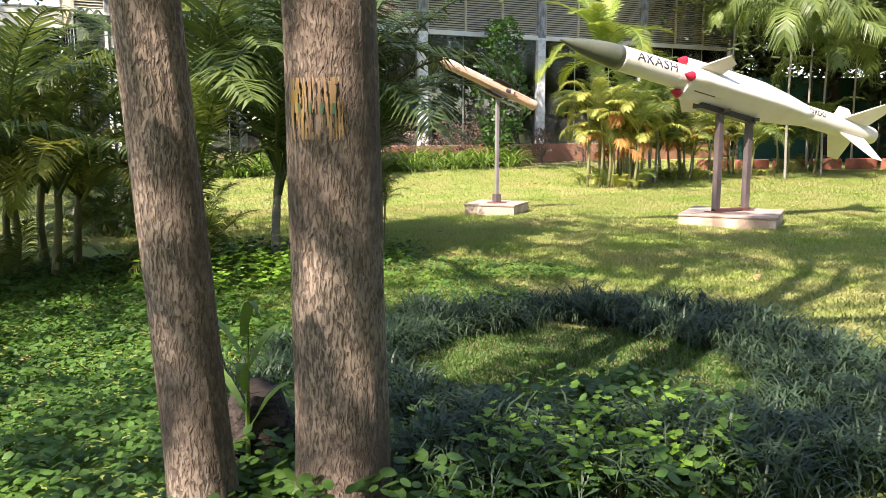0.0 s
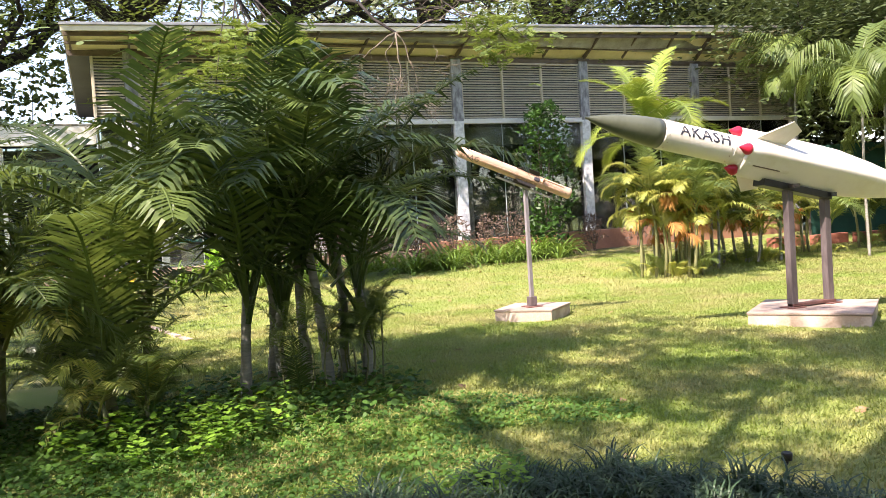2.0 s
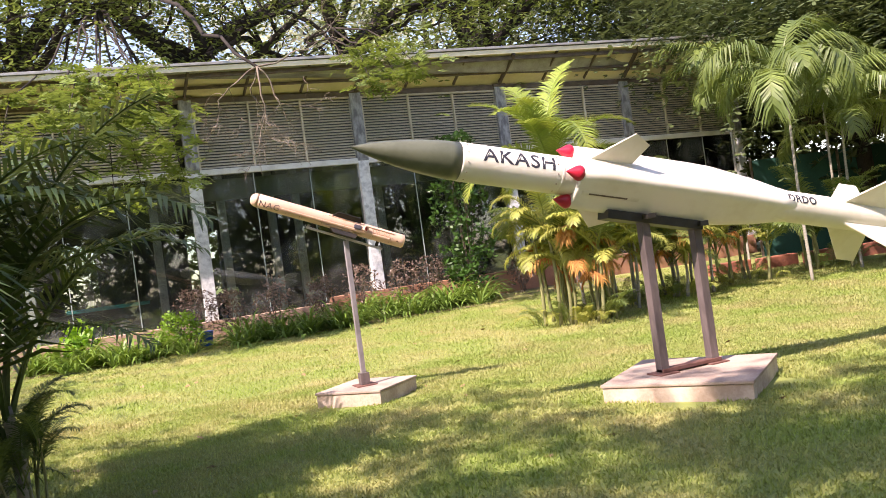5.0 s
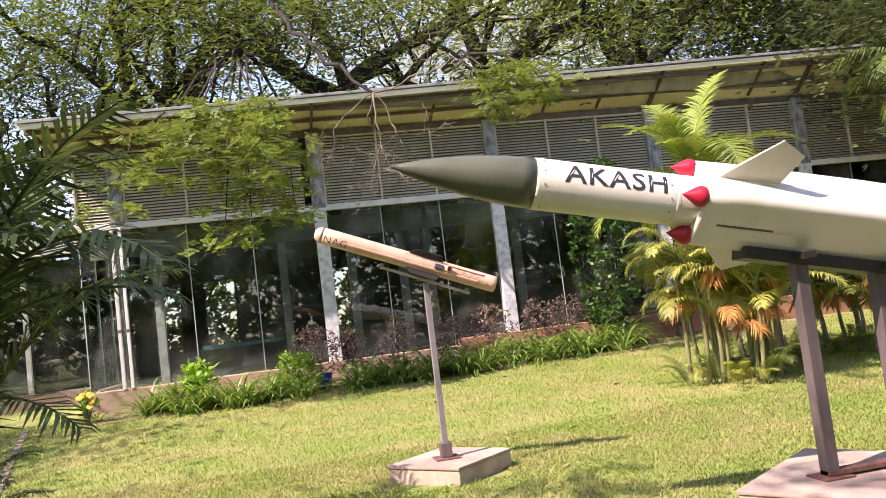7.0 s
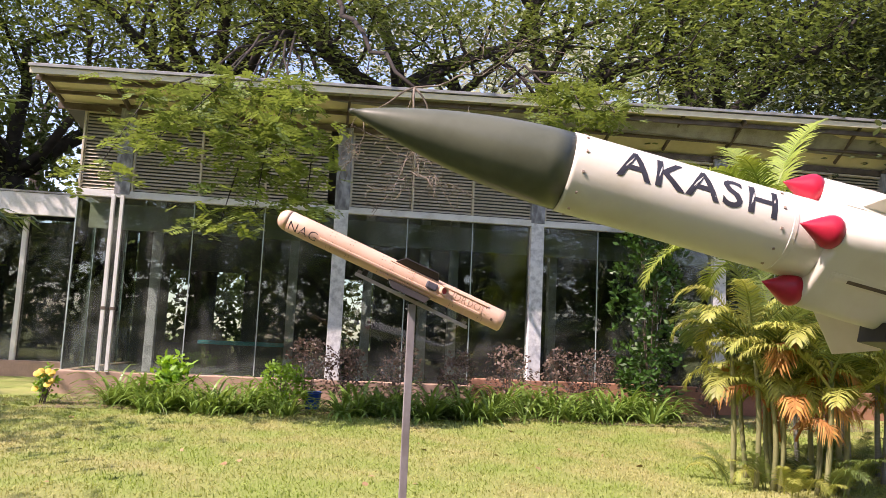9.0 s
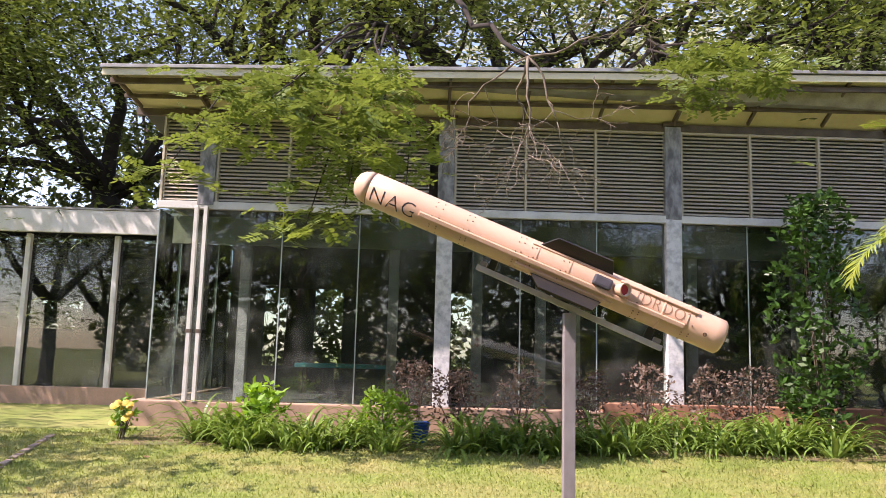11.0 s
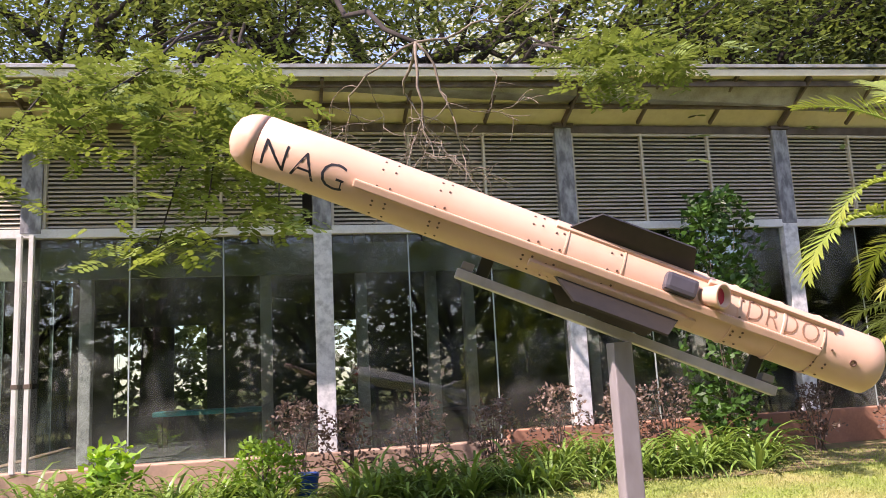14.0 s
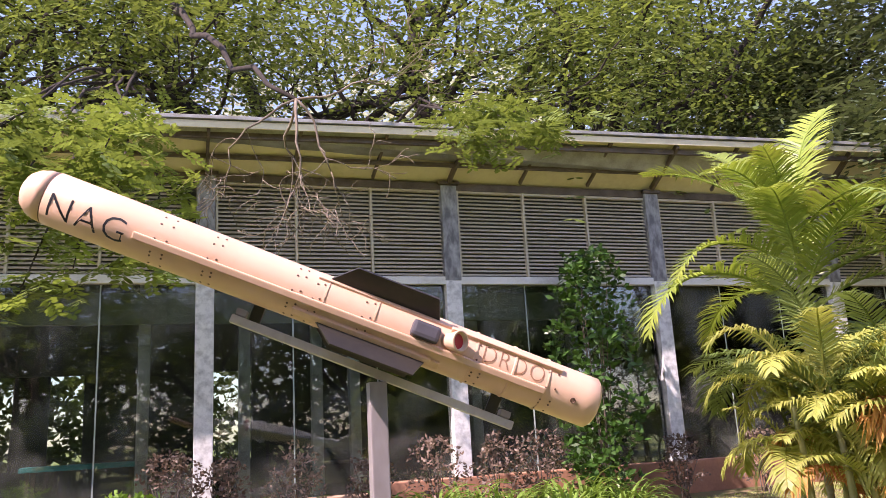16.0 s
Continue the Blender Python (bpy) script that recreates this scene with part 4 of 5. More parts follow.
# broad trees
def spray(g, leaflets=9, size=0.055, length=0.34):
    """A feathery twig of small leaflets along +x, as quads."""
    q = []
    for i in range(leaflets):
        u = 0.15 + 0.85 * i / leaflets
        for s in (-1, 1):
            p = np.array((u * length, 0, -0.10 * u * u * length))
            w = np.array((0.45, s, g.uniform(-0.25, 0.15)))
            w /= np.linalg.norm(w)
            side = np.array((1.0, -0.3 * s, 0)) * size * 0.24
            L = size * g.uniform(0.9, 1.5)
            q.append([p, p + w * L * 0.3 - side, p + w * L * 0.75 - side, p + w * L, p + w * L * 0.75 + side, p + w * L * 0.3 + side])
    return np.array(q)


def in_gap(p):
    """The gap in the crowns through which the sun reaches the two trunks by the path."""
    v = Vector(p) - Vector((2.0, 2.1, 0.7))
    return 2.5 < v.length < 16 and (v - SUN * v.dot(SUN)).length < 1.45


def leafy(name, parent, tips, mat, seed, per=10, radius=0.8, flat=0.45, size=0.055, length=0.34, leaflets=9, label=""):
    """Sprays of leaves round each of the points given, in one mesh."""
    g = np.random.default_rng(seed)
    base = [spray(g, leaflets, size, length) for _ in range(4)]
    out = []
    for p in tips:
        for _ in range(per):
            off = g.normal(0, 1, 3) * radius * np.array((0.6, 0.6, 0.6 * flat))
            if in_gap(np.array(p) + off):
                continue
            yaw, pitch, roll = g.uniform(0, 6.28), g.normal(0.12, 0.28), g.normal(0, 0.3)
            m = Euler((roll, pitch, yaw)).to_matrix()
            q = base[int(g.integers(4))] * g.uniform(0.7, 1.3)
            out.append(q @ np.array(m).T + np.array(p) + off)
    return child(name, quads_mesh(name, np.concatenate(out), mat), parent, None, label)


def limbs(g, start, way, length, radius, depth, out, tips, wander=0.35, lift=0.05, split=3, shrink=0.66):
    """A crooked limb that forks; fills out with (points, radii) and tips with ends."""
    n = 6
    pts, rad, p, d = [Vector(start)], [radius], Vector(start), Vector(way).normalized()
    for i in range(n):
        d = (d + Vector(g.normal(0, 1, 3)) * wander * 0.35 + Vector((0, 0, lift))).normalized()
        p = p + d * length / n
        pts.append(p)
        rad.append(radius * (1 - 0.5 * (i + 1) / n))
    out.append((pts, rad))
    if depth == 0:
        tips += [pts[-1], pts[-3]]
        return
    for k in range(split):
        at = pts[n - (k % 3) * 1 if k else n]
        axis = Vector(g.normal(0, 1, 3)).normalized()
        nd = (d + axis * 0.85 + Vector((0, 0, lift * 2))).normalized()
        limbs(g, at, nd, length * shrink * g.uniform(0.8, 1.2), rad[-1] * (0.95 if k == 0 else 0.7), depth - 1, out, tips, wander, lift, split, shrink)


def tree(name, x, y, trunk_h, radius, limb_list, mat_bark, mat_leaf, label, seed, depth=3, per=10, leaf_r=0.8, size=0.055, length=0.34, base_z=None, lift=0.05, flat=0.45, leaflets=9, wander=0.35, keep=1.0):
    g = np.random.default_rng(seed)
    ob = empty(name, Matrix(), label, "tree", "garden trees")
    z = ground_z(x, y) - 0.1 if base_z is None else base_z
    tv, tf = tube([(x, y, z), (x + 0.03, y, z + 0.3), (x + 0.1, y + 0.05, z + trunk_h * 0.5), (x, y, z + trunk_h)], [radius * 1.35, radius * 1.05, radius * 0.95, radius * 0.85], 14)
    child("trunk", mesh_of("trunk", tv, tf, mat_bark, True), ob)
    tips, segs = [], []
    for way, length, r in limb_list:
        limbs(g, (x, y, z + trunk_h * g.uniform(0.9, 1.0)), way, length, r, depth, segs, tips, lift=lift, wander=wander)
    lv, lf = [], []
    for pts, rad in segs:
        tube(pts, [max(r, 0.008) for r in rad], 7 if rad[0] > 0.06 else 4, lv, lf)
    child("branchwork", mesh_of("branchwork", lv, lf, mat_bark, True), ob)
    tips = [p for p in tips if keep >= 1 or g.uniform() < keep]
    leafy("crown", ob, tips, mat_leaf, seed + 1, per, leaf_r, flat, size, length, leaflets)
    return ob, tips


# rain trees behind the pavilion
RT = "spreading rain tree with shade-darkened crooked limbs and feathery leaves"
for k, (x, y, h, r, tilt) in enumerate(((-8.5, 32.0, 7.6, 0.5, 0.2), (-2.5, 32.4, 6.6, 0.5, 0.1), (3.9, 31.4, 9.4, 0.42, -0.5), (9.8, 31.2, 9.6, 0.36, 0.1), (15.2, 31.2, 9.9, 0.46, 0.15), (21.5, 31.6, 9.8, 0.4, 0.2))):
    ways = [((-0.7 + tilt, -0.15, 0.85), 5.0, 0.34), ((0.6 + tilt, -0.15, 0.8), 5.0, 0.32), ((0.1 + tilt, -0.1, 1.0), 4.6, 0.28), ((0.3, -1.0, 0.35), 4.2, 0.17), ((-0.5, -1.0, 0.3), 4.2, 0.17),
            ((-1 + tilt, -0.4, 0.4), 4.6, 0.22), ((1 + tilt, -0.5, 0.35), 4.4, 0.2)]
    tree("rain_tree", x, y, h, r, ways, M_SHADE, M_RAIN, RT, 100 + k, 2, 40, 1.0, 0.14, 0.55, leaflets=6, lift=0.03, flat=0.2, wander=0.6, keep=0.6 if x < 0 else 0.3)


def bush(name, x, y, h, w, mat, label, seed, leaf=0.07, sprays=150, stems=7, stem_mat=None, group="shrubs in the bed", z0=0.25):
    g = np.random.default_rng(seed)
    ob = empty(name, Matrix.Translation((x, y, ground_z(x, y) - 0.02)), label, "shrub", group)
    lv, lf, tips = [], [], []
    for _ in range(stems):
        e = Vector((g.normal(0, w * 0.4), g.normal(0, w * 0.4), h * g.uniform(0.6, 0.95)))
        tube([(g.normal(0, 0.05), g.normal(0, 0.05), 0), e * 0.5 + Vector((0, 0, 0.05)), e], [0.014, 0.01, 0.005], 5, lv, lf)
    child("stalk", mesh_of("stalk", lv, lf, stem_mat or M_STEEL), ob)
    q = []
    for _ in range(sprays):
        u = g.uniform(z0, 1.0)
        a, rr = g.uniform(0, 6.28), w * math.sqrt(g.uniform(0, 1)) * (0.55 + 0.6 * math.sin(math.pi * u))
        c = np.array((rr * math.cos(a), rr * math.sin(a), h * u + g.normal(0, 0.03)))
        for _ in range(6):
            d = g.normal(0, 1, 3) * np.array((1, 1, 0.6)) + np.array((0, 0, 0.3))
            d /= np.linalg.norm(d)
            s = np.cross(d, g.normal(0, 1, 3))
            s = s / np.linalg.norm(s) * leaf * 0.28
            L = leaf * g.uniform(0.7, 1.4)
            p = c + g.normal(0, 0.03, 3)
            q.append([p, p + d * L * 0.5 - s, p + d * L, p + d * L * 0.5 + s])
    child("leaves", quads_mesh("leaves", q, mat), ob)
    return ob



# near trees, whose crowns shade the lawn
def near_tree(x, y, r, h, lean, seed, label, ways, depth=3):
    g = np.random.default_rng(seed)
    ob = empty("tree", Matrix(), label, "tree", "two trees by the path")
    z = ground_z(x, y)
    sides, rows = 96, 120
    verts, faces = [], []
    for i in range(rows + 1):
        u = i / rows
        zz = z - 0.1 + (h + 0.1) * u
        flare = 1 + 0.10 * math.exp(-(zz - z) / 0.25)
        for k in range(sides):
            a = 2 * math.pi * k / sides
            lob = 1 + 0.05 * math.sin(3 * a + seed) * math.exp(-(zz - z) / 0.6) + 0.02 * noise.noise((3 * math.cos(a), 3 * math.sin(a), zz * 1.3 + seed))
            groove = 0.022 * noise.noise((26 * r * 4 * math.cos(a), 26 * r * 4 * math.sin(a), zz * 2.2 + seed * 3))
            rr = r * flare * lob * (1 - 0.10 * u) + groove * r * 4 * 0.35
            verts.append((x + lean[0] * (zz - z) + rr * math.cos(a), y + lean[1] * (zz - z) + rr * math.sin(a), zz))
    for i in range(rows):
        for k in range(sides):
            j = (k + 1) % sides
            faces.append((i * sides + k, i * sides + j, (i + 1) * sides + j, (i + 1) * sides + k))
    child("trunk", mesh_of("trunk", verts, faces, M_TRUNK, True), ob)
    top = Vector((x + lean[0] * h, y + lean[1] * h, z + h - 0.1))
    segs, tips = [], []
    for way, length, rr in ways:
        limbs(g, top, way, length, rr, depth, segs, tips, lift=0.06)
    lv, lf = [], []
    for pts, rad in segs:
        tube(pts, [max(q, 0.012) for q in rad], 6, lv, lf)
    child("branchwork", mesh_of("branchwork", lv, lf, M_TRUNK, True), ob)
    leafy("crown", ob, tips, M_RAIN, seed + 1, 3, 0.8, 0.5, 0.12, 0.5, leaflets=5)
    return ob


TREE_A = near_tree(2.20, 2.05, 0.149, 4.6, (-0.012, 0.0), 5, "straight rough-barked tree with a faded yellow paint band",
                   [((0.6, 0.5, 0.8), 3.2, 0.12), ((-0.8, 0.2, 0.8), 3.4, 0.12), ((0.1, -0.7, 0.9), 3.0, 0.11), ((0, 0, 1), 3.2, 0.13)])
near_tree(1.77, 2.2, 0.104, 4.4, (-0.062, 0.01), 6, "leaning rough-barked tree beside its neighbour",
          [((-0.7, 0.6, 0.8), 3.2, 0.10), ((-0.6, -0.5, 0.8), 3.2, 0.10), ((0.2, 0.8, 0.8), 3.0, 0.09)])



def painted_band(parent, x, y, r, z0, z1, a0, a1):
    """A faded paint band lying on the bark."""
    verts, faces, n, rows = [], [], 64, 16
    for i in range(rows + 1):
        zz = z0 + (z1 - z0) * i / rows
        for k in range(n + 1):
            a = radians(a0 + (a1 - a0) * k / n)
            rr = r * 0.985 + 0.006 + 0.003 * noise.noise((9 * a, zz * 30, 2.0))
            verts.append((x - 0.012 * zz + rr * math.cos(a), y + rr * math.sin(a), zz))
    w = n + 1
    for i in range(rows):
        for k in range(n):
            if noise.noise((k * 0.55, i * 0.14, 7.7)) > 0.0:
                faces.append((i * w + k, i * w + k + 1, (i + 1) * w + k + 1, (i + 1) * w + k))
    child("paint_band", mesh_of("paint_band", verts, faces, M_YELLOWBAND, True), parent, None, "faded yellow paint band on the bark")
    for k in range(4):
        a = radians(a0 + (a1 - a0) * (0.25 + 0.2 * k))
        part("paint_mark", box(-0.004, -0.004, -0.016, 0.002, 0.004, 0.016, 0.001), M_GREENMARK, parent, "worn green paint mark", m=Matrix.Translation((x - 0.016 + (r + 0.003) * math.cos(a), y + (r + 0.003) * math.sin(a), (z0 + z1) / 2)) @ Matrix.Rotation(a, 4, "Z"))


painted_band(TREE_A, 2.20, 2.05, 0.149, 1.28, 1.46, -165, -98)


def knot(parent, x, y, z, a):
    bm = lathe([(-0.01, 0.034), (0.004, 0.032), (0.010, 0.022), (0.006, 0.012), (0.0, 0.003)], 18)
    for v in bm.verts:
        v.co += Vector(noise.noise_vector(v.co * 40)) * 0.006
    part("knot", bm, M_TRUNK, parent, "dark bark knot", m=Matrix.Translation((x, y, z)) @ Matrix.Rotation(a, 4, "Z"), smooth=True)


knot(TREE_A, 2.20 + 0.145 * math.cos(radians(-62)), 2.05 + 0.145 * math.sin(radians(-62)), 0.80, radians(-62))

# young maize-like plant and a rotten stump between the trunks
corn = empty("maize_plant", Matrix.Translation((1.98, 2.5, ground_z(1.98, 2.5))) @ Matrix.Scale(0.72, 4), "young maize plant with long arching leaves", "plant")
tv, tf = tube([(0, 0, 0), (0.01, 0, 0.35), (0.03, 0, 0.75)], [0.014, 0.012, 0.005], 6)
child("stalk", mesh_of("stalk", tv, tf, M_LILY), corn)
for k in range(6):
    lv, lf = [], []
    az = 2.2 * k
    for i in range(7):
        u = i / 6
        w = 0.028 * math.sin(math.pi * min(0.2 + 0.8 * u, 0.97))
        px, pz = 0.34 * u, 0.26 * math.sin(2.2 * u) - 0.05 * u
        lv += [(px, -w, pz + 0.01), (px, w, pz + 0.01)]
    lf = [(2 * i, 2 * i + 1, 2 * i + 3, 2 * i + 2) for i in range(6)]
    child("leaf", mesh_of("leaf", lv, lf, M_LILY, True), corn, Matrix.Translation((0.0, 0, 0.18 + 0.1 * k)) @ Matrix.Rotation(az, 4, "Z"))
sb = lathe([(-0.05, 0.14), (0.05, 0.13), (0.2, 0.12), (0.27, 0.1), (0.25, 0.06), (0.2, 0.01)], 18)
for v in sb.verts:
    v.co += Vector(noise.noise_vector(v.co * 9)) * 0.03
stump = empty("stump", Matrix.Translation((2.05, 2.62, ground_z(2.05, 2.62))) @ Matrix.Rotation(radians(-90), 4, "Y"), "dark rotten tree stump between the trunks", "stump")
part("wood", sb, M_DARKBARK, stump, smooth=True)

lamp = empty("garden_light", Matrix.Translation((6.08, 4.3, ground_z(6.08, 4.3))) @ Matrix.Scale(0.62, 4), "small black garden spotlight in the lawn", "garden light")
part("spike", lathe([(0, 0.012), (0.06, 0.012)], 10), M_BLACK, lamp, m=Matrix.Rotation(radians(-90), 4, "Y"))
part("housing", lathe([(0.05, 0.02), (0.06, 0.045), (0.12, 0.05), (0.13, 0.042), (0.125, 0.03)], 18), M_BLACK, lamp, m=Matrix.Rotation(radians(-90), 4, "Y"), smooth=True)

# trees west and south, mostly behind the walk
BT = "broad shade tree behind the walk"
for k, (x, y) in enumerate(((-5.0, -3.5), (1.5, -7.5), (9.0, -8.5), (16.5, -8.0), (-9.0, 5.0), (-8.0, 14.0), (24.0, -4.0))):
    ways = [((1, 0.2, 0.8), 4.0, 0.2), ((-1, 0.3, 0.8), 4.0, 0.2), ((0.1, 1, 0.8), 3.8, 0.18), ((0, -0.8, 0.9), 3.8, 0.18), ((0, 0, 1), 4.0, 0.2)]
    tree("shade_tree", x, y, 3.6, 0.28, ways, M_DARKBARK, M_FARLEAF, BT, 200 + k, 2, 16, 1.3, 0.16, 0.6, leaflets=6)

# dark woods east of the pavilion and behind
for k, (x, y, h) in enumerate(((27, 19, 3.5), (30, 14, 3.2), (29.5, 24, 3.8), (33, 18, 3.5), (32, 8, 3.0), (35, 12, 3.4), (36, 2, 3.2), (27.5, 29, 4))):
    ways = [((1, 0.2, 0.6), 3.4, 0.2), ((-1, 0.3, 0.5), 3.4, 0.2), ((0.1, 1, 0.7), 3.4, 0.18), ((0, -1, 0.5), 3.6, 0.18), ((0, 0, 1), 3.6, 0.2)]
    tree("wood_tree", x, y, h, 0.25, ways, M_DARKBARK, M_DARKLEAF, "dense dark-leaved tree east of the lawn", 300 + k, 2, 44, 1.4, 0.17, 0.7, leaflets=6, flat=0.8)
for k, (x, y) in enumerate(((-14, 42), (-6, 45), (14, 43), (20, 42), (26.5, 41), (33, 38), (31, 31))):
    ways = [((1, 0.2, 0.8), 5.0, 0.2), ((-1, 0.3, 0.8), 5.0, 0.2), ((0.1, 1, 0.8), 4.6, 0.18), ((0, -1, 0.8), 4.6, 0.18), ((0, 0, 1), 5.0, 0.2)]
    tree("wood_tree", x, y, 9.5, 0.35, ways, M_DARKBARK, M_HAZELEAF if k in (2, 3, 4) else (M_DARKLEAF if k > 4 else M_FARLEAF), "tall feathery tree, paled for haze, far behind the pavilion" if k in (2, 3, 4) else "tall tree far behind the pavilion", 400 + k, 2, (2, 1, 4, 4, 4)[k] if k < 5 else 26, 1.7, 0.3 if k < 5 else 0.22, 1.0, leaflets=5, flat=0.9)

# thickets that close the view behind the hall and behind the walk
for k, x in enumerate((-9, -5.5, -2, 1.5, 5, 8.5, 12, 15.5, 19)):
    bush("thicket", x, 38.5 + (k % 3), 4.6 + (k % 2), 2.3, M_FARLEAF, "dense green thicket behind the hall", 600 + k, 0.34, 420, 8, M_DARKBARK, "thickets", 0.02)
for k, x in enumerate((-14, -7, -1, 5, 11, 17, 23, 29)):
    bush("thicket", x, -17.0 + (k % 3), 9.5 + (k % 2), 4.2, M_FARLEAF, "tall dense thicket south of the lawn", 620 + k, 0.6, 520, 8, M_DARKBARK, "thickets", 0.02)
for k, (x, y) in enumerate(((28, 21), (29, 16), (31, 11), (32, 5), (27, 26), (30, 27), (24.5, 33), (29, 33))):
    bush("thicket", x, y, 7.5 + (k % 2), 2.8, M_DARKLEAF, "dense dark thicket east of the lawn", 640 + k, 0.26, 1100, 8, M_DARKBARK, "thickets", 0.02)

for k, x in enumerate((-12, -9, -6, -3, 0)):
    bush("thicket", x, 33.6 + (k % 2), 9.0 + (k % 3), 2.2, M_FARLEAF, "dense green thicket behind the lower wing", 660 + k, 0.26, 560, 8, M_DARKBARK, "thickets", 0.02)

# leafy branch that hangs before the louvres, and a bare one
def hanging_branch(name, root, ends, mat_leaf, label, seed, per=26, radius=0.5):
    g = np.random.default_rng(seed)
    ob = empty(name, Matrix(), label, "branch", "branches before the pavilion")
    lv, lf, tips = [], [], []
    for e in ends:
        a, b = Vector(root), Vector(e)
        pts = [a.lerp(b, u) + Vector(g.normal(0, 0.12, 3)) * (1 if 0 < u < 1 else 0) + Vector((0, 0, 0.5 * math.sin(math.pi * u))) for u in (0, 0.2, 0.4, 0.6, 0.8, 1)]
        lv, lf = tube(pts, [0.05, 0.04, 0.03, 0.022, 0.016, 0.007], 6)
        child("limb", mesh_of("limb", lv, lf, M_DARKBARK, True), ob)
        tips += [pts[-1], pts[-2], pts[-1].lerp(pts[-2], 0.5)]
    if mat_leaf:
        leafy("leaves", ob, tips, mat_leaf, seed, per, radius, 0.42, 0.088, 0.36, 6)
    return ob


hanging_branch("leafy_branch", (6.5, 27.0, 10.0), [(4.1, 18.0, 4.0), (4.9, 18.0, 4.5), (5.9, 18.0, 4.5), (6.5, 18.1, 3.6), (6.9, 18.0, 4.3), (5.4, 17.8, 4.9), (6.0, 18.0, 3.3), (6.7, 18.2, 4.9), (7.3, 18.3, 3.7)], M_RAIN, "leafy rain-tree branch hanging before the louvres", 21, 34, 0.46)
hanging_branch("leafy_branch", (12.5, 27.0, 9.0), [(11.3, 18.0, 5.35), (11.9, 18.0, 5.5), (12.6, 18.2, 5.65)], M_RAIN, "small leafy branch under the eave", 22, 26, 0.4)


def bare_branch():
    g = np.random.default_rng(5)
    ob = empty("bare_branch", Matrix(), "leafless pale twigs hanging before the louvres", "branch", "branches before the pavilion")
    segs, tips = [], []
    for way, n in (((0.15, 0, -1), 1.25), ((0.9, 0.1, -0.6), 1.05), ((-0.9, 0, -0.4), 1.1), ((1.0, 0, 0.1), 1.15), ((-0.3, 0, -1), 1.2)):
        limbs(g, (8.95, 18.0, 5.75), way, n, 0.022, 3, segs, tips, wander=0.75, lift=-0.05, split=3, shrink=0.66)
    path = [Vector((7.4, 26.5, 11.6)).lerp(Vector((8.95, 18.0, 5.75)), u / 14) + Vector(g.normal(0, 0.10, 3)) * (0 if u == 14 else 1) + Vector((-0.5, 0, 0.2)) * math.sin(math.pi * u / 14) for u in range(15)]
    lv, lf = tube(path, [0.085 - 0.055 * u / 14 for u in range(15)], 7)
    child("limb", mesh_of("limb", lv, lf, M_SHADE, True), ob, None, "curving limb in shade-darkened bark")
    lv, lf = [], []
    for pts, rad in segs:
        tube(pts, [max(r, 0.005) for r in rad], 4, lv, lf)
    child("twig_spray", mesh_of("twig_spray", lv, lf, M_TWIG, True), ob)


bare_branch()


# bed along the plinth
def strap_plant(seed, mat, count=34, length=0.6, width=0.035, arch=1.0):
    g = np.random.default_rng(seed)
    verts, faces = [], []
    for _ in range(count):
        az, lift, L = g.uniform(0, 6.283), g.uniform(0.7, 1.45), length * g.uniform(0.6, 1.15)
        p, o = Vector((g.normal(0, 0.05), g.normal(0, 0.05), 0)), len(verts)
        side = Vector((-math.sin(az), math.cos(az), 0))
        for i in range(6):
            u = i / 5
            w = width * (0.5 + 0.6 * math.sin(math.pi * min(u + 0.15, 1))) * (1 if i < 5 else 0.15)
            verts += [p - side * w / 2, p + side * w / 2]
            ang = lift - arch * 1.9 * u * u
            p = p + Vector((math.cos(az) * math.cos(ang), math.sin(az) * math.cos(ang), math.sin(ang))) * L / 5
        faces += [(o + 2 * i, o + 2 * i + 1, o + 2 * i + 3, o + 2 * i + 2) for i in range(5)]
    return mesh_of("strap_leaves", verts, faces, mat)


def strap_leaf(seed):
    """One arching strap leaf along +x."""
    g = np.random.default_rng(seed)
    verts, lift, p = [], g.uniform(0.95, 1.35), Vector((0, 0, 0))
    for i in range(7):
        u = i / 6
        w = 0.038 * (0.55 + 0.5 * math.sin(math.pi * min(u + 0.15, 1))) * (1 if i < 6 else 0.12)
        verts += [p + Vector((0, -w / 2, 0.006)), p, p + Vector((0, w / 2, 0.006))]
        ang = lift - 2.0 * u * u
        p = p + Vector((math.cos(ang), 0, math.sin(ang))) * 0.68 / 6
    faces = [(3 * i + s, 3 * i + s + 1, 3 * i + s + 4, 3 * i + s + 3) for i in range(6) for s in (0, 1)]
    return mesh_of("leaf", verts, faces, M_LILY, True)


STRAPS = [strap_leaf(k) for k in range(6)]


def spider_lily(x, y, size):
    ob = empty("spider_lily", Matrix.Translation((x, y, ground_z(x, y) - 0.02)) @ Matrix.Scale(size, 4), "strap-leaved green spider lily along the plinth", "lily", "lilies in the bed")
    for q in range(22):
        child("leaf", STRAPS[q % 6], ob, Matrix.Rotation(2.4 * q + rng.uniform(-0.3, 0.3), 4, "Z") @ Matrix.Translation((0.03, 0, 0)) @ Matrix.Rotation(rng.uniform(-0.15, 0.8), 4, "Y") @ Matrix.Scale(rng.uniform(0.65, 1.1), 4))


for k in range(112):
    x = 4.0 + 0.099 * k + rng.uniform(-0.12, 0.12)
    y = 20.2 + rng.uniform(-0.5, 0.6) + (0.5 if x > 11 else 0)
    if not 7.4 < x < 7.9:
        spider_lily(x, y, rng.uniform(1.05, 1.6))


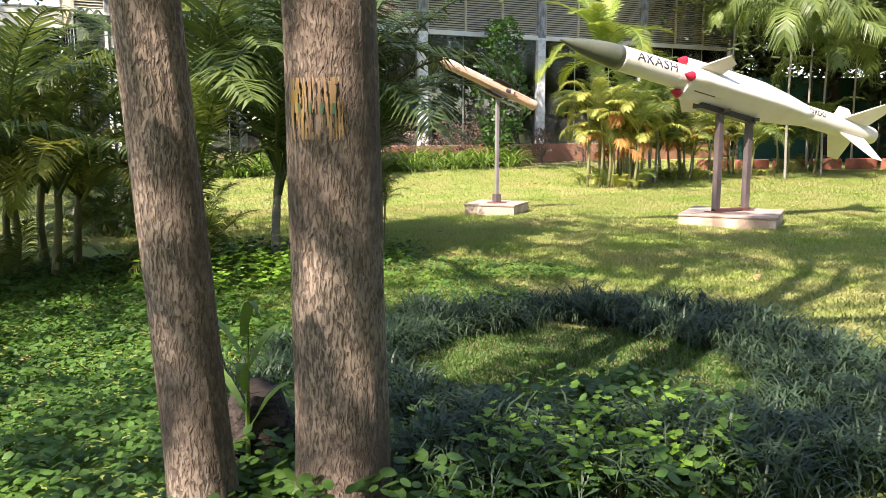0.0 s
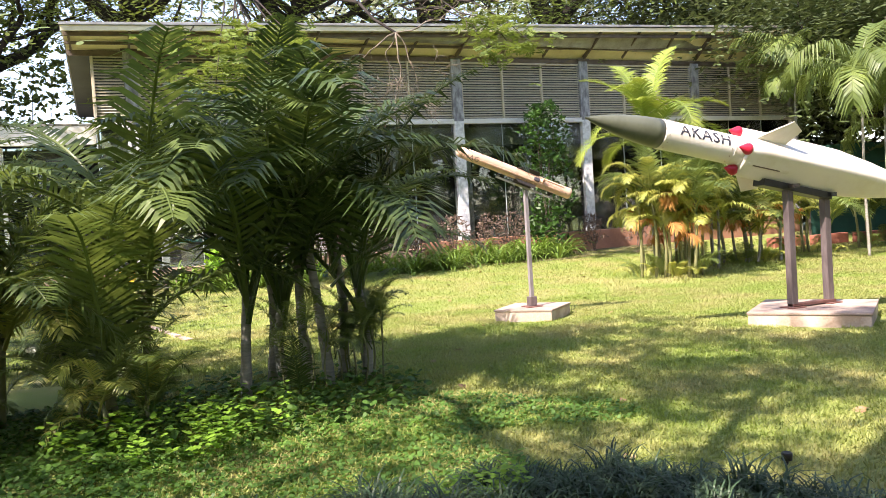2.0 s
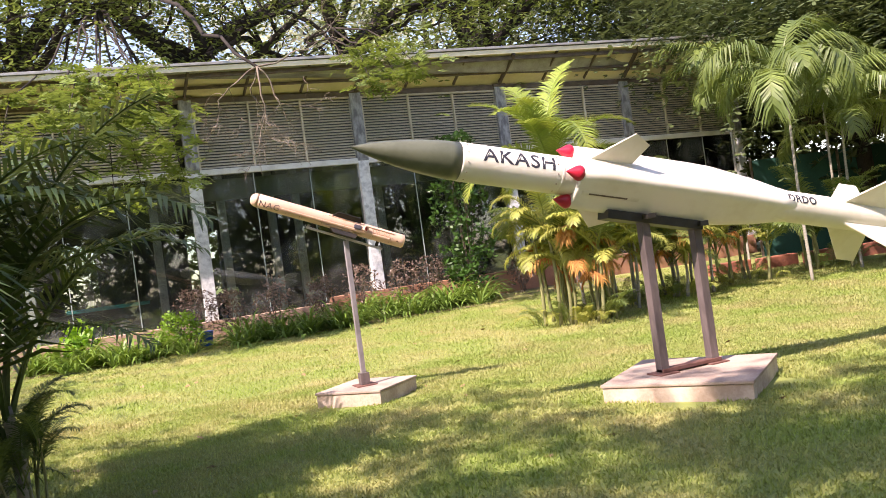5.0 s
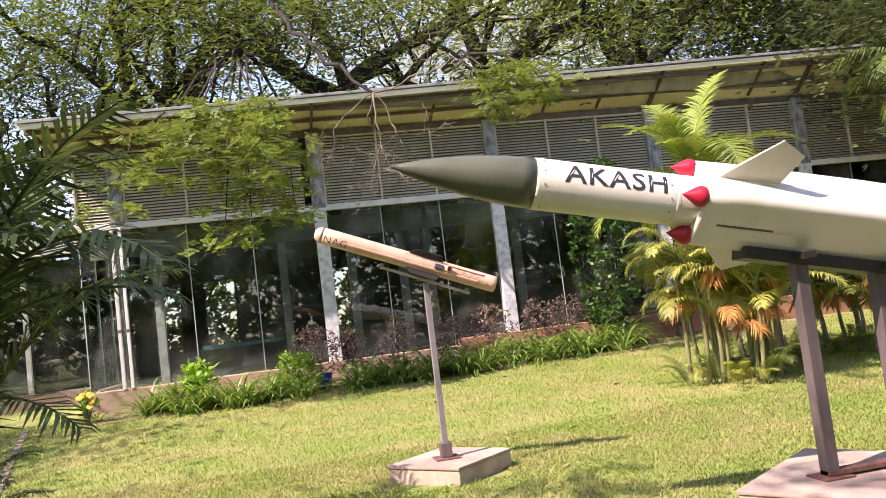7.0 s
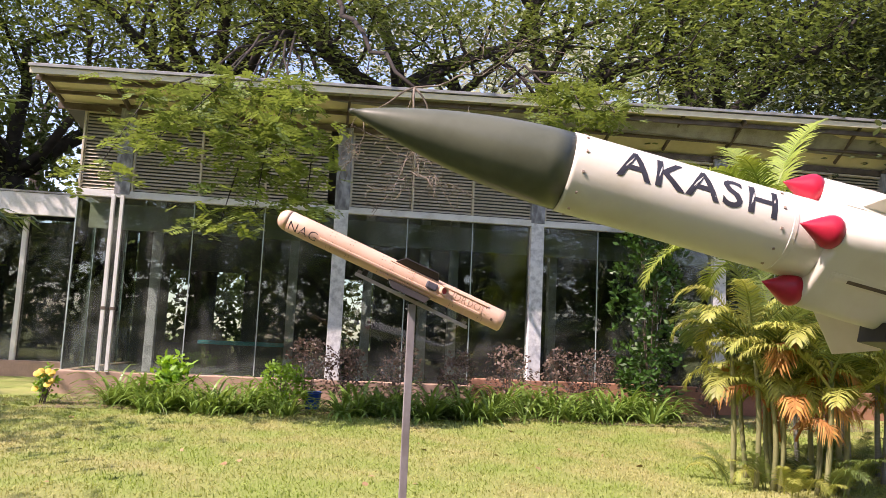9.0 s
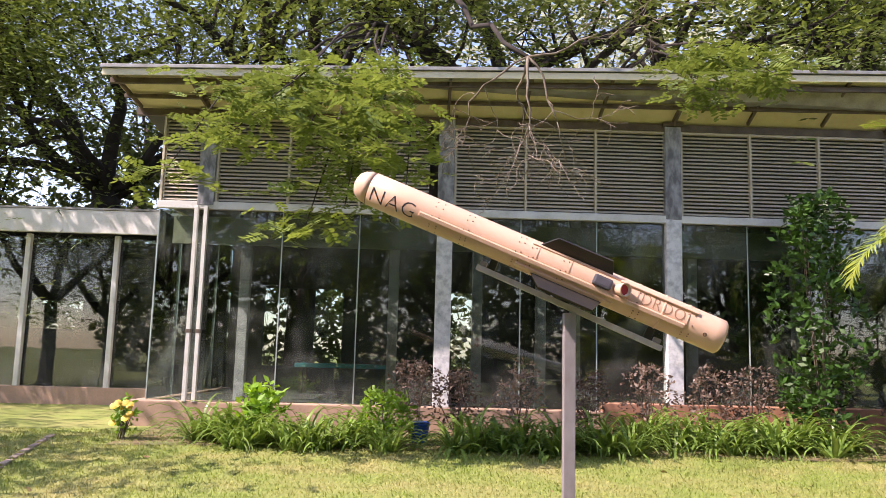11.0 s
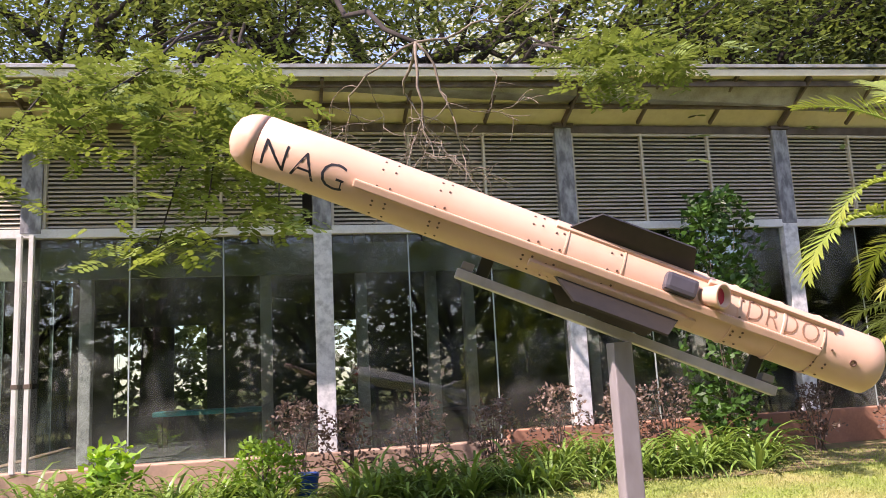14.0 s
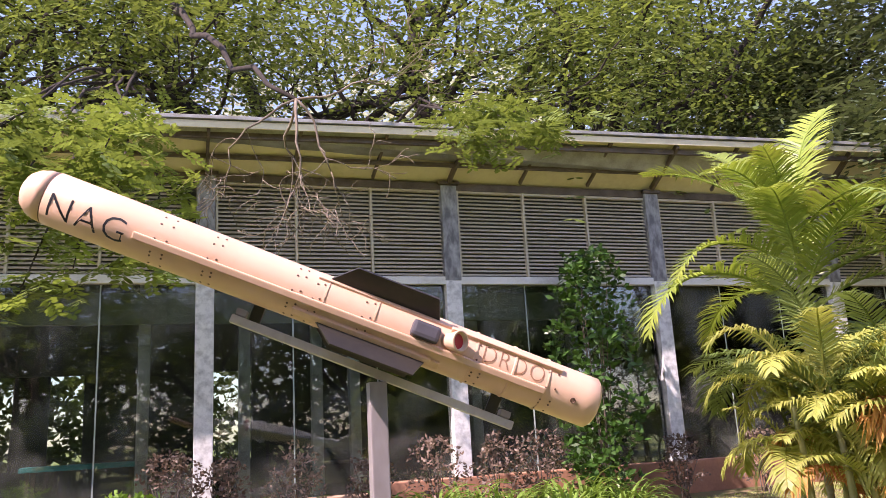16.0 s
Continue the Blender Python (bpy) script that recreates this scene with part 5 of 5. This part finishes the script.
for k, (x, h, w, mat, lab) in enumerate(((7.5, 1.15, 0.5, M_BRONZE, "bronze-purple leaved shrub by the plinth"), (8.25, 1.0, 0.45, M_BRONZE, "bronze-purple leaved shrub by the plinth"),
                                     (9.35, 1.15, 0.42, M_PINK, "pinkish flowering shrub by the plinth"), (10.5, 1.0, 0.35, M_BRONZE, "thin bronze-leaved shrub by the plinth"),
                                     (11.6, 1.1, 0.5, M_BRONZE, "thin bronze-leaved shrub by the plinth"), (12.7, 1.1, 0.5, M_BRONZE, "bronze-leaved shrub by the plinth"),
                                     (13.5, 1.15, 0.5, M_BRONZE, "bronze-leaved shrub by the plinth"), (16.2, 0.9, 0.35, M_BRONZE, "thin bronze-leaved shrub by the plinth"), (17.9, 0.9, 0.4, M_BRONZE, "thin bronze-leaved shrub by the plinth"))):
    bush("shrub", x, 21.5, h + 0.2, w, mat, lab, 500 + k, 0.075, 110)
bush("tall_shrub", 14.7, 21.55, 4.5, 0.78, M_SHRUB, "tall glossy dark-green shrub against the glass", 520, 0.15, 430, 9, z0=0.1)
bush("shrub", 5.0, 20.6, 0.95, 0.35, M_WEED, "light-green leafy shrub among the lilies", 521, 0.16, 50)
bush("shrub", 7.0, 20.5, 0.85, 0.5, M_WEED, "light-green leafy shrub among the lilies", 522, 0.1, 110)
fl = bush("flowering_plant", 2.93, 20.4, 0.62, 0.17, M_WEED, "small garden plant with yellow flowers", 523, 0.09, 36)
gq = np.random.default_rng(9)
for k in range(9):
    a = gq.uniform(0, 6.28)
    part("flower", lathe([(0, 0.005), (0.02, 0.04), (0.03, 0.062), (0.034, 0.03)], 8), M_YELLOW, fl, "bright yellow flower", m=Matrix.Translation((0.13 * math.cos(a), 0.10 * math.sin(a) - 0.12, gq.uniform(0.25, 0.62))) @ Matrix.Rotation(radians(-90), 4, "Z") @ Matrix.Rotation(radians(-35), 4, "Y"))
bin_ = empty("bucket", Matrix.Translation((7.6, 20.9, ground_z(7.6, 20.9))), "blue plastic bucket half hidden in the bed", "bucket")
part("shell", lathe([(0, 0.13), (0.02, 0.135), (0.3, 0.17), (0.31, 0.18), (0.32, 0.165), (0.04, 0.12)], 24), M_BLUE, bin_, m=Matrix.Rotation(radians(-90), 4, "Y"), smooth=True)
part("rim", lathe([(0.325, 0.165), (0.335, 0.185), (0.345, 0.165)], 24), M_BLUE, bin_, m=Matrix.Rotation(radians(-90), 4, "Y"))

# ring of mondo grass round a patch of bare ground
RING = (3.95, 3.12)
MONDO = [strap_plant(50 + k, M_MONDO, 90, 0.33, 0.009, 1.55) for k in range(4)]
pv, pf = [(*RING, ground_z(*RING) + 0.008)], []
for i in range(1, 9):
    for k in range(40):
        a = 2 * math.pi * k / 40
        rr = 1.16 * i / 8 * (1 + 0.08 * noise.noise((math.cos(a) * 2, math.sin(a) * 2, 0.5)))
        x, y = RING[0] + rr * math.cos(a), RING[1] + rr * math.sin(a)
        pv.append((x, y, ground_z(x, y) + 0.008))
pf = [(0, 1 + k, 1 + (k + 1) % 40) for k in range(40)]
for i in range(7):
    for k in range(40):
        o, w = 1 + i * 40, (k + 1) % 40
        pf.append((o + k, o + 40 + k, o + 40 + w, o + w))
tagged(new("bare_patch", mesh_of("bare_patch", pv, pf, M_DIRT, True)), "round patch of bare reddish earth with sparse weeds", "soil", kind="structure")
for k in range(230):
    a, rr = rng.uniform(0, 6.283), rng.uniform(1.08, 1.75)
    x, y = RING[0] + rr * math.cos(a), RING[1] + rr * math.sin(a)
    ob = new("mondo_grass", MONDO[k % 4])
    ob.matrix_world = Matrix.Translation((x, y, ground_z(x, y) - 0.01)) @ Matrix.Rotation(rng.uniform(0, 6), 4, "Z") @ Matrix.Scale(rng.uniform(0.75, 1.2), 4)
    tagged(ob, "dark blue-green mondo grass tuft in the ring", "grass tuft", "mondo grass ring")


# lawn blades and leafy cover
def blades(name, n, region, mat, size, label, seed, test=None):
    g = np.random.default_rng(seed)
    x, y = g.uniform(region[0], region[1], n), g.uniform(region[2], region[3], n)
    if test is not None:
        keep = test(x, y)
        x, y = x[keep], y[keep]
    z = np.array([ground_z(a, b) for a, b in zip(x, y)]) - 0.004
    k = len(x)
    az, L, lean = g.uniform(0, 6.28, k), size * g.uniform(0.6, 1.3, k), g.uniform(0.2, 1.3, k)
    c, s = np.cos(az), np.sin(az)
    w = size * 0.13
    p = np.stack([x, y, z], 1)
    tip = p + np.stack([c * L * np.sin(lean), s * L * np.sin(lean), L * np.cos(lean)], 1)
    midp = (p + tip) / 2 + np.stack([-c * 0.05 * L, -s * 0.05 * L, 0.12 * L], 1)
    side = np.stack([-s, c, np.zeros(k)], 1) * w
    q = np.stack([p - side, p + side, midp + side * 0.8, tip], 1)
    tagged(new(name, quads_mesh(name, q, mat)), label, "grass", kind="stuff")


def lawn_part(x, y):
    ring = (x - RING[0]) ** 2 + (y - RING[1]) ** 2 > 1.8 ** 2
    bases = ((np.abs(x - NAG_BASE[0]) > 0.5) | (np.abs(y - NAG_BASE[1]) > 0.5)) & ((np.abs(x - AK_BASE[0]) > 0.7) | (np.abs(y - AK_BASE[1]) > 0.7))
    return ring & bases & (x > 2.2 + 0.15 * np.sin(3 * y))


blades("lawn_grass", 380000, (1.5, 16, 4.0, 13.0), M_BLADE, 0.042, "short sunlit lawn grass, patchy green and straw", 1, lawn_part)
blades("lawn_grass", 190000, (-4, 22, 12.0, 21.6), M_BLADE, 0.048, "short lawn grass running up to the bed", 2)
blades("lawn_grass", 60000, (5.2, 16, -1.0, 4.0), M_BLADE, 0.055, "short lawn grass beside the ring", 5, lawn_part)
blades("lawn_grass", 60000, (15.5, 26, 5.0, 15.5), M_BLADE, 0.06, "short lawn grass under the palms", 3)
blades("lawn_grass", 60000, (2.8, 5.1, 2.0, 4.3), M_COVER, 0.036, "sparse weeds on the bare patch", 4, lambda x, y: (x - RING[0]) ** 2 + (y - RING[1]) ** 2 < 1.25)


def cover(name, n, region, mat, size, high, label, seed, test=None):
    """Rounded leaves facing up, in loose layers."""
    g = np.random.default_rng(seed)
    x, y = g.uniform(region[0], region[1], n), g.uniform(region[2], region[3], n)
    if test is not None:
        keep = test(x, y)
        x, y = x[keep], y[keep]
    k = len(x)
    z = np.array([ground_z(a, b) for a, b in zip(x, y)]) + high * g.uniform(0, 1, k) ** 1.5
    az, tl = g.uniform(0, 6.28, k), g.normal(0, 0.35, k)
    L = size * g.uniform(0.6, 1.3, k)
    d = np.stack([np.cos(az) * np.cos(tl), np.sin(az) * np.cos(tl), np.sin(tl)], 1)
    s = np.stack([-np.sin(az), np.cos(az), g.normal(0, 0.3, k)], 1)
    p = np.stack([x, y, z], 1)
    rim = ((-0.5, 0.0), (-0.32, 0.36), (0.06, 0.46), (0.34, 0.28), (0.56, 0.0), (0.34, -0.28), (0.06, -0.46), (-0.32, -0.36))
    q = np.stack([p + d * L[:, None] * u + s * L[:, None] * v for u, v in rim], 1)
    tagged(new(name, quads_mesh(name, q, mat)), label, "ground cover", kind="stuff")


cover("ground_cover", 130000, (-4.5, 3.2, 0.2, 9.0), M_COVER, 0.036, 0.06, "low carpet of small round green leaves", 11, lambda x, y: x < 2.9 + 0.2 * np.sin(4 * y))
cover("ground_cover", 9000, (-1.0, 5.6, 5.6, 9.2), M_COVER, 0.06, 0.16, "low green leaves round the palm canes", 12, lambda x, y: (x - 3.6) ** 2 * 0.5 + (y - 7.9) ** 2 < 1.4)


def weed_patch(n, centre, reach, high, leaf, label, seed):
    """Leafy sprigs: lobed leaves in tiers round short stems."""
    g = np.random.default_rng(seed)
    q = []
    rim = ((0, 0.0), (0.18, 0.30), (0.42, 0.20), (0.62, 0.34), (0.80, 0.14), (1.0, 0.0), (0.80, -0.14), (0.62, -0.34), (0.42, -0.20), (0.18, -0.30))
    for _ in range(n):
        a, rr = g.uniform(0, 6.283), math.sqrt(g.uniform(0, 1))
        x, y = centre[0] + reach[0] * rr * math.cos(a), centre[1] + reach[1] * rr * math.sin(a)
        h = high * g.uniform(0.5, 1.1)
        for t in range(9):
            az, up = 2.4 * t + g.uniform(-0.4, 0.4), h * (0.35 + 0.65 * t / 8)
            L = leaf * g.uniform(0.6, 1.2)
            tl = g.uniform(-0.35, 0.35)
            d = np.array((math.cos(az) * math.cos(tl), math.sin(az) * math.cos(tl), math.sin(tl)))
            s = np.array((-math.sin(az), math.cos(az), g.normal(0, 0.25)))
            p = np.array((x, y, ground_z(x, y) + up)) + d * 0.012
            q.append([p + d * L * u + s * L * v for u, v in rim])
    tagged(new("weeds", quads_mesh("weeds", q, M_WEED)), label, "weeds", kind="stuff")


weed_patch(85, (3.25, 1.95), (0.62, 0.32), 0.24, 0.055, "bright lobed weeds growing through the ring", 13)
weed_patch(70, (3.0, 7.0), (0.9, 0.6), 0.32, 0.07, "leafy weeds in front of the palms", 15)
weed_patch(30, (4.3, 4.55), (0.25, 0.15), 0.28, 0.05, "bright weeds among the far tufts of the ring", 18)
cover("weeds", 2600, (1.9, 4.2, 1.4, 2.9), M_COVER, 0.05, 0.16, "small green leaves among the mondo grass", 16)
me = bpy.data.meshes.new("bed_soil")
bm = bmesh.new()
grid = [[bm.verts.new((x, y + 0.15 * math.sin(x * 1.7) * (1 if y < 20 else 0), ground_z(x, y) + 0.012)) for x in np.arange(2.9, 19.2, 0.6)] for y in (19.9, 20.7, 21.5, 22.3)]
for p, q in zip(grid, grid[1:]):
    for i in range(len(p) - 1):
        bm.faces.new((p[i], p[i + 1], q[i + 1], q[i]))
bm.to_mesh(me)
bm.free()
me.materials.append(M_DIRT)
tagged(new("bed_soil", me), "brown soil of the planting bed by the plinth", "soil", kind="structure")
cover("ground_cover", 42000, (2.4, 7.6, 4.5, 8.2), M_COVER, 0.03, 0.035, "low green leaves thinning out into the lawn", 17, lambda x, y: (x - 2.5) * 0.35 + np.abs(y - 6.2) * 0.35 + 0.25 * np.sin(3 * x + 2 * y) < 1.2)
cover("fallen_leaves", 160, (0, 16, 3, 20), M_DEADLEAF, 0.09, 0.02, "scattered fallen dry leaves", 14)

# low red border east of the lawn and green netting behind it
for x in np.arange(19.5, 34, 1.2):
    thing_box("border_block", x, 17.6 - 0.32 * (x - 19.5), -0.1, x + 1.18, 17.9 - 0.32 * (x - 19.5), 0.36, M_BRICKRED, "low red laterite border block", "border", "structure", 0.03, "border blocks")
for x in np.arange(24, 40, 2.4):
    y = 20.5 - 0.45 * (x - 24)
    f = empty("net_fence", Matrix.Translation((x, y, -0.1)) @ Matrix.Rotation(radians(-24), 4, "Z"), "green shade netting stretched between steel posts", "fence", "fence bays", "structure")
    part("net", box(0.05, -0.01, 0.2, 2.58, 0.01, 3.2), M_NET, f)
    part("post", box(-0.03, -0.03, 0, 0.03, 0.03, 3.3, 0.004), M_STEEL, f)
# stone edging of the path at the lawn's west side
for k in range(16):
    y = 13.0 + 0.5 * k
    x = 3.55 - 0.12 * k
    st = thing_box("edging_stone", -0.05, -0.2, -0.06, 0.05, 0.2, 0.03, M_BASETOP, "grey edging stone sunk in the lawn", "kerb", "structure", 0.015, "edging stones")
    st.matrix_world = Matrix.Translation((x, y, ground_z(x, y))) @ Matrix.Rotation(radians(13), 4, "Z")
